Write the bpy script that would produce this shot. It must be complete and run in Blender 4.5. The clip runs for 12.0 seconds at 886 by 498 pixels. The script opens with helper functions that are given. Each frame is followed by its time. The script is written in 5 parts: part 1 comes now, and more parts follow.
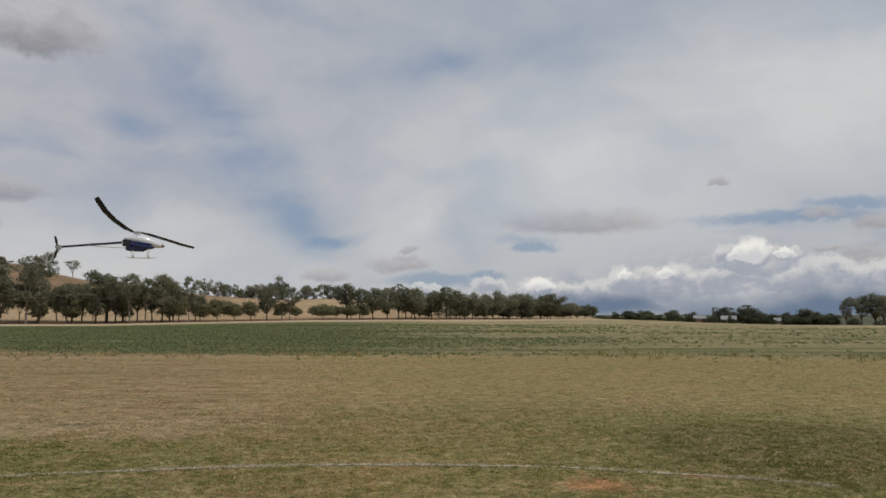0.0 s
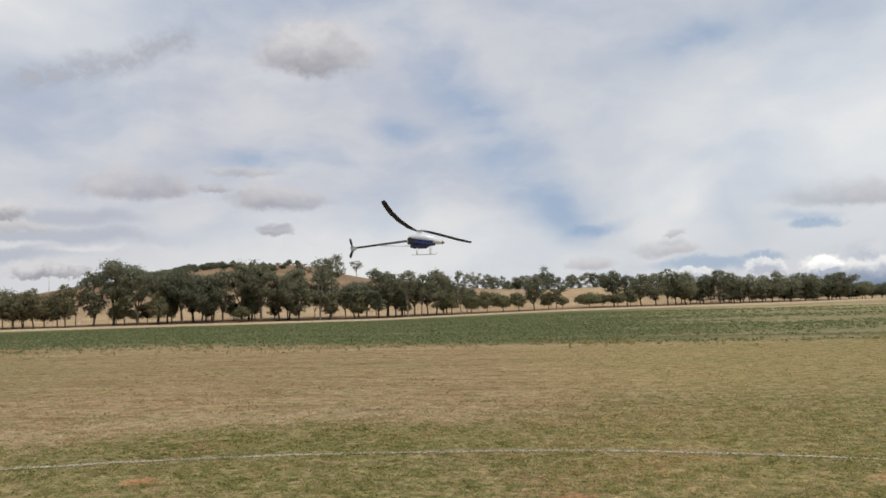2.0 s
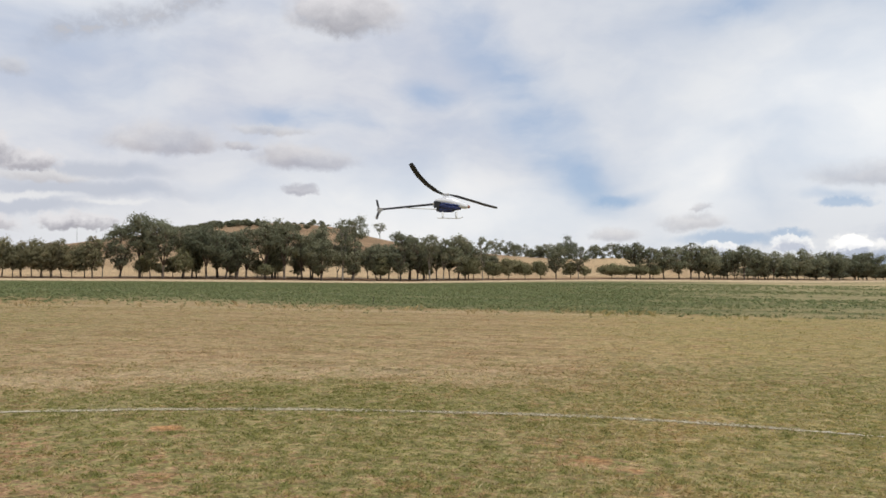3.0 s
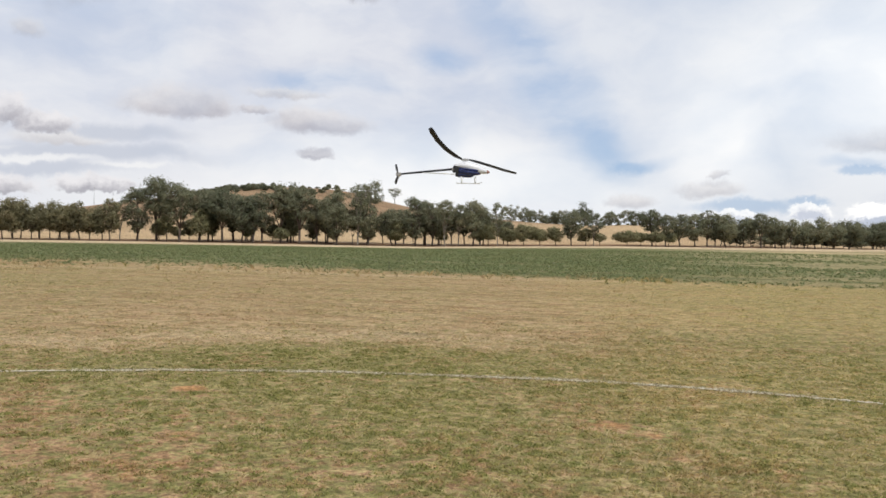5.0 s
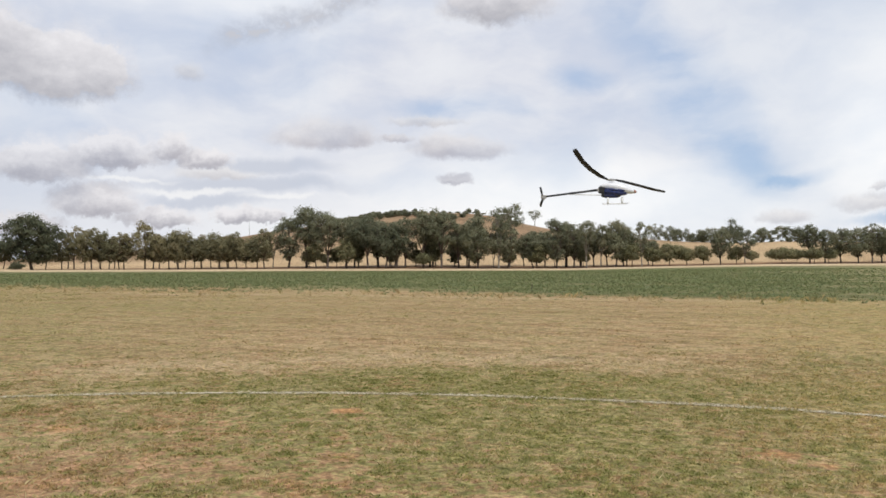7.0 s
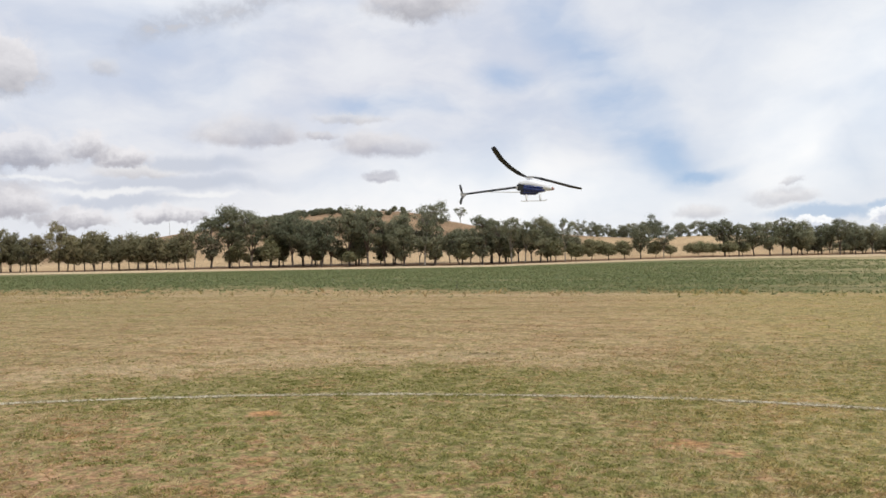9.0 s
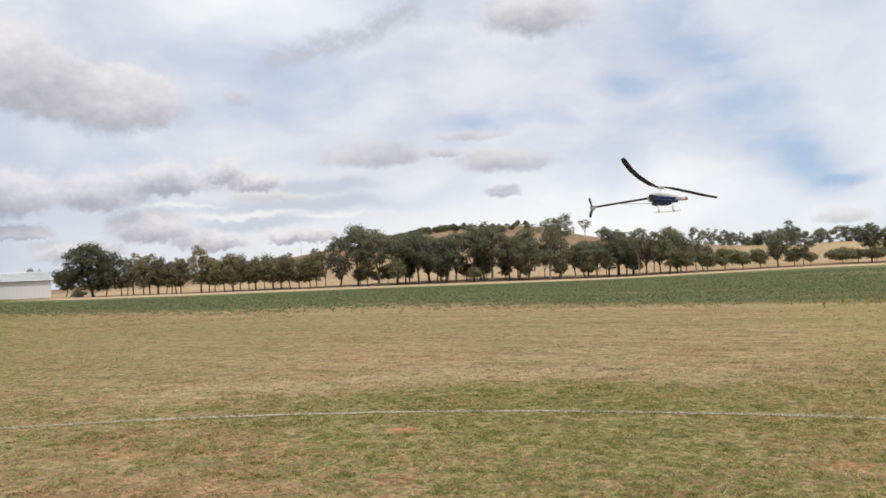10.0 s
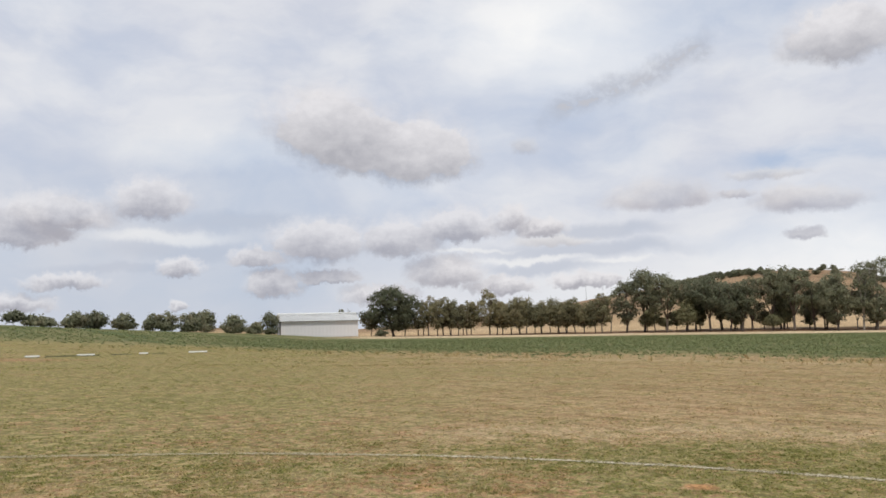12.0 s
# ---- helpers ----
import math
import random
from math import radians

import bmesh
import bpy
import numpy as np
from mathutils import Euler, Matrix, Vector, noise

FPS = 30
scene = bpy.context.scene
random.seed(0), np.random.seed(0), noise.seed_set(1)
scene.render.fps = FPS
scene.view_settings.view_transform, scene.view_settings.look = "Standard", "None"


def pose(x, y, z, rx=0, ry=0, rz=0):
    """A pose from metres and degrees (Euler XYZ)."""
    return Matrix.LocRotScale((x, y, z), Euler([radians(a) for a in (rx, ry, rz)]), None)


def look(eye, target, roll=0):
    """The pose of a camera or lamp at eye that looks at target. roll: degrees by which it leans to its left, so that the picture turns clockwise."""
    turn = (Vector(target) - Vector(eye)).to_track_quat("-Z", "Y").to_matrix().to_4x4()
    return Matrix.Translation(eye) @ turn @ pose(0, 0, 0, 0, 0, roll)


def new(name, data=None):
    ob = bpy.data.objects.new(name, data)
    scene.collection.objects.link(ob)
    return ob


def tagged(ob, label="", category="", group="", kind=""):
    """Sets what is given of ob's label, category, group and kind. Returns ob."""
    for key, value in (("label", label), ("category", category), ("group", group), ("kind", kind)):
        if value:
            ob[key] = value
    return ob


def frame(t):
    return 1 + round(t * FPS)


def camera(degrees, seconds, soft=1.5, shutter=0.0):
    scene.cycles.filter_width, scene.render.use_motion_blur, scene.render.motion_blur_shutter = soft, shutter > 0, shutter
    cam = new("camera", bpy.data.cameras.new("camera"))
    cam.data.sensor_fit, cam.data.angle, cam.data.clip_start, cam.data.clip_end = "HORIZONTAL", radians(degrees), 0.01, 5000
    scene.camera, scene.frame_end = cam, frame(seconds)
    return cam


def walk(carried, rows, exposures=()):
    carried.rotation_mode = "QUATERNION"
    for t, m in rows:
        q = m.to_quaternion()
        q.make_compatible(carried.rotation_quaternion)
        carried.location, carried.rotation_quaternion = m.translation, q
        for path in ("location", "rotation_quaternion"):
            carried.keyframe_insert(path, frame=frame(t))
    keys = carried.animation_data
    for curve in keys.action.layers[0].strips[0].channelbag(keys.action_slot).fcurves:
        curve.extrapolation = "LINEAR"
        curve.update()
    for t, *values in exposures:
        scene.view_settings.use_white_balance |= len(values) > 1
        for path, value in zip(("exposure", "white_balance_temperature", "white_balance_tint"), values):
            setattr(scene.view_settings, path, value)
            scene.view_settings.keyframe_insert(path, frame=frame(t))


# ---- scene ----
# Places are given from the camera's ground point: azimuth in degrees (positive to the left of +y), distance in metres.
EYE = 1.65
cam = camera(56.2, 12.0, soft=1.6)
CAMERA_ROWS = (
    (0.0, 0.185, 0.182, 0.02, 0.004, 4.46, 0.056),
    (0.5, 0.167, 0.232, 0.023, 3.995, 4.171, 0.323),
    (1.0, 0.089, 0.217, 0.006, 7.736, 3.634, -0.069),
    (1.5, 0.083, 0.19, 0.011, 16.852, 2.345, -0.432),
    (2.0, 0.059, 0.077, 0.006, 18.171, 4.016, 1.931),
    (2.5, 0.098, 0.027, -0.019, 19.036, 1.904, 0.719),
    (2.7, 0.083, 0.012, -0.016, 19.371, 1.915, 0.228),
    (4.3, 0.017, -0.018, -0.021, 19.801, -0.437, -0.902),
    (4.5, 0.024, -0.02, -0.026, 19.932, -0.179, -0.664),
    (5.0, 0.004, -0.035, -0.023, 20.675, -0.759, -0.758),
    (5.5, 0.0, -0.025, -0.014, 22.263, -0.372, -0.252),
    (6.0, -0.019, -0.047, -0.021, 23.549, -0.306, -0.582),
    (6.5, -0.047, -0.072, -0.019, 27.582, 0.632, -0.197),
    (6.7, -0.064, -0.086, -0.014, 29.58, 0.869, -0.037),
    (8.3, -0.026, -0.066, -0.013, 31.27, 0.712, 1.064),
    (8.5, -0.008, -0.053, -0.011, 29.307, 0.793, 0.956),
    (9.0, 0.004, -0.022, -0.006, 25.298, 0.545, 1.233),
    (9.5, -0.066, -0.063, 0.002, 29.077, 0.718, 2.0),
    (10.0, -0.069, -0.069, 0.018, 33.871, 1.835, 2.548),
    (10.5, -0.102, -0.056, 0.02, 35.309, 3.104, 2.029),
    (11.0, -0.123, -0.085, 0.025, 38.83, 3.801, 1.975),
    (11.5, -0.153, -0.104, 0.031, 44.046, 4.705, 3.195),
    (12.0, -0.127, -0.112, 0.023, 53.319, 5.571, 1.29),
)
EXPOSURES = ((0.0, -0.77), (0.5, -0.61), (1.0, -0.53), (1.5, -0.38), (2.0, -0.33), (2.5, -0.23), (4.5, 0.0), (9.5, 0.02), (10.5, -0.04), (12.0, -0.08))
walk(cam, [(t, pose(x, y, EYE + z, 90 + pitch, roll, yaw)) for t, x, y, z, yaw, pitch, roll in CAMERA_ROWS], EXPOSURES)

# ---- light ----
SUN_AZ, SUN_EL = -125.0, 60.0


def bearing(az, r, z=0.0):
    a = radians(az)
    return Vector((-r * math.sin(a), r * math.cos(a), z))


sun = new("sun", bpy.data.lights.new("sun", "SUN"))
sun.data.energy, sun.data.angle, sun.data.color = 2.8, radians(4.0), (1.0, 0.95, 0.87)
sun.matrix_world = look(bearing(SUN_AZ, 100, 100 * math.tan(radians(SUN_EL))), (0, 0, 0))


class Nodes:
    """Short hand for building node trees."""

    def __init__(self, tree):
        self.tree = tree
        tree.nodes.clear()

    def add(self, kind):
        return self.tree.nodes.new(kind)

    def put(self, socket, v):
        if isinstance(v, bpy.types.NodeSocket):
            self.tree.links.new(v, socket)
        elif v is not None:
            socket.default_value = v

    def math(self, op, a, b=None, c=None, clamp=False):
        n = self.add("ShaderNodeMath")
        n.operation, n.use_clamp = op, clamp
        for s, v in zip(n.inputs, (a, b, c)):
            self.put(s, v)
        return n.outputs[0]

    def vec(self, op, a, b=None, c=None, out=0):
        n = self.add("ShaderNodeVectorMath")
        n.operation = op
        for s, v in zip(n.inputs, (a, b, c)):
            self.put(s, v)
        return n.outputs[out]

    def noise(self, vector, scale, detail=4.0, rough=0.55, distort=0.0, colour=False):
        n = self.add("ShaderNodeTexNoise")
        self.put(n.inputs["Vector"], vector)
        n.inputs["Scale"].default_value, n.inputs["Detail"].default_value = scale, detail
        n.inputs["Roughness"].default_value, n.inputs["Distortion"].default_value = rough, distort
        return n.outputs["Color" if colour else "Fac"]

    def span(self, v, a, b, lo=0.0, hi=1.0, smooth=True):
        n = self.add("ShaderNodeMapRange")
        n.interpolation_type = "SMOOTHSTEP" if smooth else "LINEAR"
        for s, x in zip(n.inputs, (v, a, b, lo, hi)):
            self.put(s, x)
        return n.outputs[0]

    def mix(self, f, a, b, blend="MIX"):
        n = self.add("ShaderNodeMix")
        n.data_type, n.blend_type, n.clamp_factor = "RGBA", blend, True
        self.put(n.inputs[0], f)
        self.put(n.inputs[6], (*a, 1.0) if isinstance(a, tuple) else a)
        self.put(n.inputs[7], (*b, 1.0) if isinstance(b, tuple) else b)
        return n.outputs[2]


def build_sky():
    world = bpy.data.worlds.new("sky")
    scene.world = world
    world.use_nodes = True
    k = Nodes(world.node_tree)
    way = k.add("ShaderNodeTexCoord").outputs["Generated"]
    split = k.add("ShaderNodeSeparateXYZ")
    k.put(split.inputs[0], way)
    x, y, z = split.outputs
    az = k.math("MULTIPLY", k.math("ARCTAN2", k.math("MULTIPLY", x, -1.0), y), 57.2958)
    el = k.math("MULTIPLY", k.math("ARCSINE", z), 57.2958)
    flat = k.add("ShaderNodeCombineXYZ")
    k.put(flat.inputs[0], az)
    k.put(flat.inputs[1], el)
    plain = flat.outputs[0]
    shake = k.vec("SUBTRACT", k.noise(way, 9.0, 6.0, 0.62, colour=True), (0.5, 0.5, 0.5))
    billow = k.noise(k.vec("MULTIPLY", plain, (0.42, 0.75, 0.0)), 1.0, 6.0, 0.6, 0.25)
    soft_shake = k.vec("MULTIPLY_ADD", shake, (4.5, 2.6, 0.0), plain)
    slow = k.vec("SUBTRACT", k.noise(way, 4.0, 5.0, 0.55, colour=True), (0.5, 0.5, 0.5))
    drift = k.vec("MULTIPLY_ADD", slow, (9.0, 6.0, 0.0), plain)

    def field(where, blobs, drop=0.0, grow=1.0, flat=1.0, wide=1.0):
        """How far outside the nearest of the blobs; flat above 1 gives them flat bases."""
        m = None
        for a, e, ra, re in blobs:
            ra, re = ra * grow * wide, re * grow
            if flat > 1:
                e, re = e + re - 2 * re / (1 + 1 / flat), 2 * re / (1 + 1 / flat)
            v = k.vec("MULTIPLY_ADD", where, (1 / ra, 1 / re, 0.0), (-a / ra, -(e - drop * re) / re, 0.0))
            if flat > 1:
                v = k.vec("MAXIMUM", v, k.vec("MULTIPLY", v, (-1.0, -flat, 0.0)))
            d = k.vec("LENGTH", v, out=1)
            m = d if m is None else k.math("MINIMUM", m, d)
        return m

    # clouds: azimuth, elevation, half width, half height, in degrees
    big = [(61.2, 14.2, 3.9, 2.6), (58.4, 12.9, 5.0, 2.3), (55.0, 12.5, 4.6, 2.3), (52.8, 12.2, 3.0, 1.9), (26.3, 17.8, 3.9, 1.9)]
    heaps = [(61.7, 6.4, 3.2, 1.4), (56.3, 6.5, 2.6, 1.25), (52.1, 7.3, 2.8, 1.05), (48.4, 7.7, 1.1, 0.8), (46.3, 6.9, 1.5, 0.65), (64.8, 3.5, 1.8, 0.95), (61.2, 3.8, 2.0, 0.5), (53.1, 4.1, 2.4, 1.0), (70.9, 4.5, 1.3, 0.6), (78.5, 8.0, 3.2, 1.1), (80.4, 6.6, 2.8, 0.85),
             (72.7, 9.1, 2.5, 1.3), (71.0, 2.0, 0.6, 0.32), (77.8, 3.6, 2.2, 0.5), (65.9, 5.2, 1.7, 0.6), (44.1, 3.2, 1.7, 0.5), (49.2, 3.0, 2.2, 0.6), (57.5, 2.6, 2.4, 0.6), (80.6, 2.2, 2.0, 0.6), (42.4, 3.2, 1.3, 0.45)]
    white_heaps = [(-20.5, 4.0, 1.5, 0.9), (-19.2, 4.0, 1.1, 0.6), (-22.4, 3.8, 0.7, 0.5), (-12.2, 2.3, 1.1, 0.8), (-14.0, 2.4, 1.4, 0.8), (-15.8, 2.4, 1.6, 0.9), (-10.6, 1.7, 1.6, 0.8), (-8.4, 1.5, 1.6, 0.7),
                   (-6.5, 1.7, 1.3, 0.8), (-3.2, 1.9, 1.4, 0.6), (-19.4, 2.6, 2.3, 0.7), (-24.8, 2.8, 2.3, 0.9), (-28.0, 2.4, 2.3, 1.0), (-17.6, 1.7, 2.6, 0.6), (-13.0, 1.2, 2.6, 0.6), (-22.6, 2.0, 2.0, 0.6), (1.5, 1.5, 2.5, 0.6)]
    small = [(38.6, 8.7, 3.7, 1.15), (36.6, 8.4, 2.0, 0.7), (29.0, 7.8, 3.5, 0.9), (30.6, 8.0, 1.6, 0.9), (33.5, 8.4, 1.3, 0.4), (29.4, 5.65, 1.2, 0.4)]
    wisps = [(2.8, 3.45, 2.2, 0.5), (8.0, 2.7, 1.6, 0.45), (2.1, 4.3, 0.55, 0.26), (-18.4, 8.6, 0.7, 0.36), (-24.7, 6.2, 1.6, 0.38),
             (-27.6, 5.7, 1.4, 0.5), (-21.6, 3.9, 0.8, 0.45), (-25.3, 4.2, 1.3, 0.22), (-27.4, 3.7, 1.4, 0.8), (-9.6, 6.3, 5.6, 0.8), (47.3, 12.6, 1.0, 0.6), (31.5, 9.6, 2.6, 0.35), (45.4, 5.9, 2.6, 0.4)]
    crowns = [(-20.5, 4.15, 1.3, 0.75), (-19.6, 4.0, 0.8, 0.5), (-22.5, 3.85, 0.4, 0.35), (-15.2, 2.7, 0.8, 0.4), (-12.4, 2.55, 0.5, 0.35), (-6.6, 1.9, 0.7, 0.4)]
    mass = [(-20.0, 2.4, 9.0, 2.4), (-11.0, 1.6, 6.0, 1.6), (-32.0, 3.0, 8.0, 3.2)]
    gaps = [(-22.3, 6.1, 6.2, 0.6), (-25.5, 6.8, 3.0, 0.5), (-6.2, 4.5, 1.8, 0.4), (7.6, 5.6, 2.0, 0.6), (1.5, 17.0, 3.5, 1.3), (21.0, 12.6, 2.4, 1.0), (29.0, 10.5, 5.0, 1.0)]
    bright = [(-8.0, 10.0, 15.0, 6.0), (20.0, 4.0, 14.0, 3.0), (2.0, 7.0, 5.0, 5.0), (-24.0, 14.0, 14.0, 6.0), (45.0, 20.0, 9.0, 4.0)]

    veil = k.noise(k.vec("MULTIPLY", drift, (0.035, 0.06, 0.0)), 1.0, 4.0, 0.5, 0.1)
    fine = k.noise(k.vec("MULTIPLY", drift, (0.12, 0.24, 0.0)), 1.0, 6.0, 0.55, 0.0)
    apart = k.add("ShaderNodeSeparateXYZ")
    k.put(apart.inputs[0], drift)
    lane = k.math("ABSOLUTE", k.math("SUBTRACT", k.math("SUBTRACT", apart.outputs[0], 5.0), k.math("MULTIPLY", apart.outputs[1], 0.78)))
    lane = k.math("MULTIPLY", k.math("MULTIPLY", k.span(lane, 3.6, 0.2), k.span(el, 2.5, 6.0)), k.span(el, 24.0, 9.0, 0.3, 0.9))
    open_sky = k.math("MAXIMUM", lane, k.span(field(drift, gaps), 1.45, 0.1, 0.0, 0.8))
    cover = k.math("ADD", k.span(veil, 0.25, 0.6, 0.62, 1.0), k.math("MULTIPLY", k.math("SUBTRACT", fine, 0.5), 0.55))
    cover = k.math("SUBTRACT", cover, k.math("MULTIPLY", k.math("MULTIPLY", open_sky, k.span(fine, 0.36, 0.62, 1.1, 0.6)), 0.50))
    low = k.math("MULTIPLY", k.span(el, 9.0, 1.0), k.span(az, 62.0, 38.0, 0.15, 1.0))
    cover = k.math("ADD", cover, k.math("MULTIPLY", low, 0.15), clamp=True)
    high_white = k.mix(k.span(fine, 0.3, 0.7), (0.675, 0.70, 0.785), (0.80, 0.815, 0.86))
    high_white = k.mix(k.math("MULTIPLY", k.span(az, 24.0, -6.0), 0.7), high_white, (0.625, 0.695, 0.80))
    white = k.mix(k.math("MULTIPLY", low, 0.7), high_white, (0.87, 0.875, 0.885))
    white = k.mix(k.span(field(drift, [(72.0, 3.0, 17.0, 8.0)]), 1.5, 0.3, 0.0, 0.8), white, (0.61, 0.645, 0.725))
    white = k.mix(k.span(field(drift, bright), 1.6, 0.1, 0.0, 0.85), white, k.mix(k.span(az, 8.0, -12.0), (1.02, 1.015, 1.005), (1.07, 1.075, 1.07)))

    colour = white
    alpha = cover
    # thin layered streaks low over the hill
    bands = k.math("MULTIPLY", k.span(field(soft_shake, [(43.3, 5.1, 7.0, 0.6), (43.0, 6.3, 5.4, 0.6), (46.4, 4.0, 4.0, 0.5), (66.0, 7.6, 7.0, 0.6), (70.0, 5.6, 6.0, 0.7), (74.0, 4.4, 5.0, 0.4)]), 1.35, 0.35), 0.85)
    colour = k.mix(bands, colour, (0.575, 0.61, 0.695))
    alpha = k.math("MAXIMUM", alpha, bands)
    slips = k.math("MULTIPLY", k.span(field(soft_shake, [(47.0, 4.6, 3.6, 0.24), (51.0, 5.2, 3.2, 0.18), (41.5, 4.2, 2.6, 0.2), (72.0, 6.6, 5.0, 0.5), (68.0, 12.5, 10.0, 1.6)]), 1.3, 0.3), 0.65)
    colour = k.mix(slips, colour, (0.93, 0.925, 0.92))
    alpha = k.math("MAXIMUM", alpha, slips)
    curl = k.noise(k.vec("MULTIPLY", plain, (0.9, 1.3, 0.0)), 1.0, 6.0, 0.6, 0.4)
    lumps = k.vec("SUBTRACT", k.noise(way, 38.0, 6.0, 0.66, colour=True), (0.5, 0.5, 0.5))
    puffy = k.vec("MULTIPLY_ADD", lumps, (2.6, 1.7, 0.0), plain)
    knobs = k.vec("SUBTRACT", k.noise(way, 75.0, 5.0, 0.62, colour=True), (0.5, 0.5, 0.5))
    knobbly = k.vec("MULTIPLY_ADD", knobs, (1.7, 1.1, 0.0), k.vec("MULTIPLY_ADD", lumps, (1.8, 1.1, 0.0), plain))
    torn = k.vec("MULTIPLY_ADD", lumps, (2.4, 1.2, 0.0), k.vec("MULTIPLY_ADD", shake, (2.2, 1.1, 0.0), plain))
    ragged = k.vec("MULTIPLY_ADD", lumps, (3.4, 2.0, 0.0), k.vec("MULTIPLY_ADD", shake, (3.2, 1.8, 0.0), plain))
    # one ragged trail climbing to the right
    trail = k.add("ShaderNodeSeparateXYZ")
    k.put(trail.inputs[0], k.vec("MULTIPLY_ADD", lumps, (2.2, 1.3, 0.0), soft_shake))
    off = k.math("ABSOLUTE", k.math("SUBTRACT", trail.outputs[1], k.math("MULTIPLY_ADD", trail.outputs[0], -0.36, 30.8)))
    trail_mask = k.math("MULTIPLY", k.math("MULTIPLY", k.span(off, 1.3, 0.0), k.span(trail.outputs[0], 47.0, 44.5)), k.math("MULTIPLY", k.span(trail.outputs[0], 33.5, 36.0), k.span(curl, 0.33, 0.55, 0.4, 0.9)))
    colour = k.mix(trail_mask, colour, (0.58, 0.575, 0.605))
    alpha = k.math("MAXIMUM", alpha, trail_mask)
    hazy = k.math("MULTIPLY", k.span(field(soft_shake, mass), 1.3, 0.3), 0.8)
    colour = k.mix(hazy, colour, k.mix(k.span(billow, 0.35, 0.65), (0.58, 0.63, 0.73), (0.86, 0.87, 0.90)))
    alpha = k.math("MAXIMUM", alpha, hazy)
    slits = k.span(field(torn, [(0.4, 2.4, 4.2, 0.55), (-22.3, 6.1, 6.0, 0.5), (-26.5, 6.8, 3.2, 0.45), (-3.2, 2.5, 1.6, 0.35), (-6.2, 4.5, 1.6, 0.35), (8.3, 4.9, 1.6, 0.5)]), 1.25, 0.35)
    alpha = k.math("MULTIPLY", alpha, k.math("SUBTRACT", 1.0, k.math("MULTIPLY", slits, 0.62)))
    for blobs, where, edge, lit, grey, strength, flat in (
            (wisps, torn, (1.35, 0.45), (0.80, 0.785, 0.79), (0.575, 0.565, 0.595), 0.85, 1.5),
            (small, torn, (1.25, 0.6), (0.79, 0.765, 0.77), (0.485, 0.47, 0.515), 0.88, 1.7),
            (big, ragged, (1.28, 0.7), (0.86, 0.835, 0.845), (0.46, 0.45, 0.48), 0.95, 1.5),
            (heaps, knobbly, (1.2, 0.7), (0.85, 0.83, 0.845), (0.42, 0.41, 0.455), 0.92, 1.8),
            (white_heaps, knobbly, (1.15, 0.8), (1.08, 1.07, 1.05), (0.58, 0.62, 0.72), 0.88, 1.6),
            (crowns, puffy, (1.25, 0.75), (1.45, 1.42, 1.33), (1.05, 1.05, 1.06), 0.9, 2.0)):
        heaped = blobs is heaps
        body = k.math("MULTIPLY", k.span(field(where, blobs, 0.0, 1.2 if heaped else 1.0, flat), *edge), strength)
        grain = k.math("ADD", k.math("MULTIPLY", k.math("SUBTRACT", billow, 0.5), 0.8), k.math("MULTIPLY", k.math("SUBTRACT", curl, 0.5), 1.3 if blobs is white_heaps else 0.5))
        deep = blobs in (white_heaps, crowns)
        under = k.math("SUBTRACT", k.span(field(where, blobs, 0.8 if deep else 1.0, 1.3 if deep else 1.25 if heaped else 1.3, 1.0, 1.3 if not deep and not heaped else 1.0), *((1.2, 0.45) if deep else (1.65, 0.1))), grain, clamp=True)
        colour = k.mix(body, colour, k.mix(under, lit, grey))
        alpha = k.math("MAXIMUM", alpha, body)
    rain = k.math("MULTIPLY", k.span(field(drift, [(-23.0, 0.2, 10.0, 1.6), (-40.0, 0.4, 12.0, 2.2), (-12.0, 0.1, 5.0, 0.9)]), 1.4, 0.2), 0.95)
    colour = k.mix(rain, colour, (0.215, 0.30, 0.45))
    alpha = k.math("MAXIMUM", alpha, rain)

    sky = k.add("ShaderNodeTexSky")
    sky.sky_type, sky.sun_disc, sky.sun_elevation, sky.sun_rotation = "NISHITA", False, radians(SUN_EL), radians(-SUN_AZ)
    clear = k.add("ShaderNodeBackground")
    k.put(clear.inputs[0], k.mix(0.7, sky.outputs[0], (2.8, 4.7, 7.8)))
    clear.inputs[1].default_value = 0.10
    cloud = k.add("ShaderNodeBackground")
    k.put(cloud.inputs[0], colour)
    cloud.inputs[1].default_value = 1.0
    both = k.add("ShaderNodeMixShader")
    k.put(both.inputs[0], alpha)
    k.put(both.inputs[1], clear.outputs[0])
    k.put(both.inputs[2], cloud.outputs[0])
    out = k.add("ShaderNodeOutputWorld")
    k.put(out.inputs[0], both.outputs[0])


build_sky()


# ---- the lie of the land ----
AZ_KEYS = (-180, -90, -60, -30, -22.7, -18, -14, -10, -5, 0, 4, 8.6, 12, 18.5, 22, 25.7, 30, 35.4, 41, 48, 56.8, 62, 66.5, 69, 73, 77, 81.3, 90, 130, 180)
EDGE_R = (250, 300, 380, 400, 400, 400, 400, 350, 290, 250, 235, 219, 211, 199, 196, 194, 191, 190, 192, 196, 203, 185, 160, 150, 140, 134, 130, 130, 180, 250)
EDGE_EL = (-0.38, -0.4, -0.6, -0.78, -0.76, -0.63, -0.46, -0.34, -0.39, -0.40, -0.40, -0.41, -0.46, -0.56, -0.63, -0.61, -0.58, -0.53, -0.49, -0.45, -0.37, -0.22, 0.03, 0.17, 0.41, 0.63, 0.92, 1.3, 0.2, -0.38)
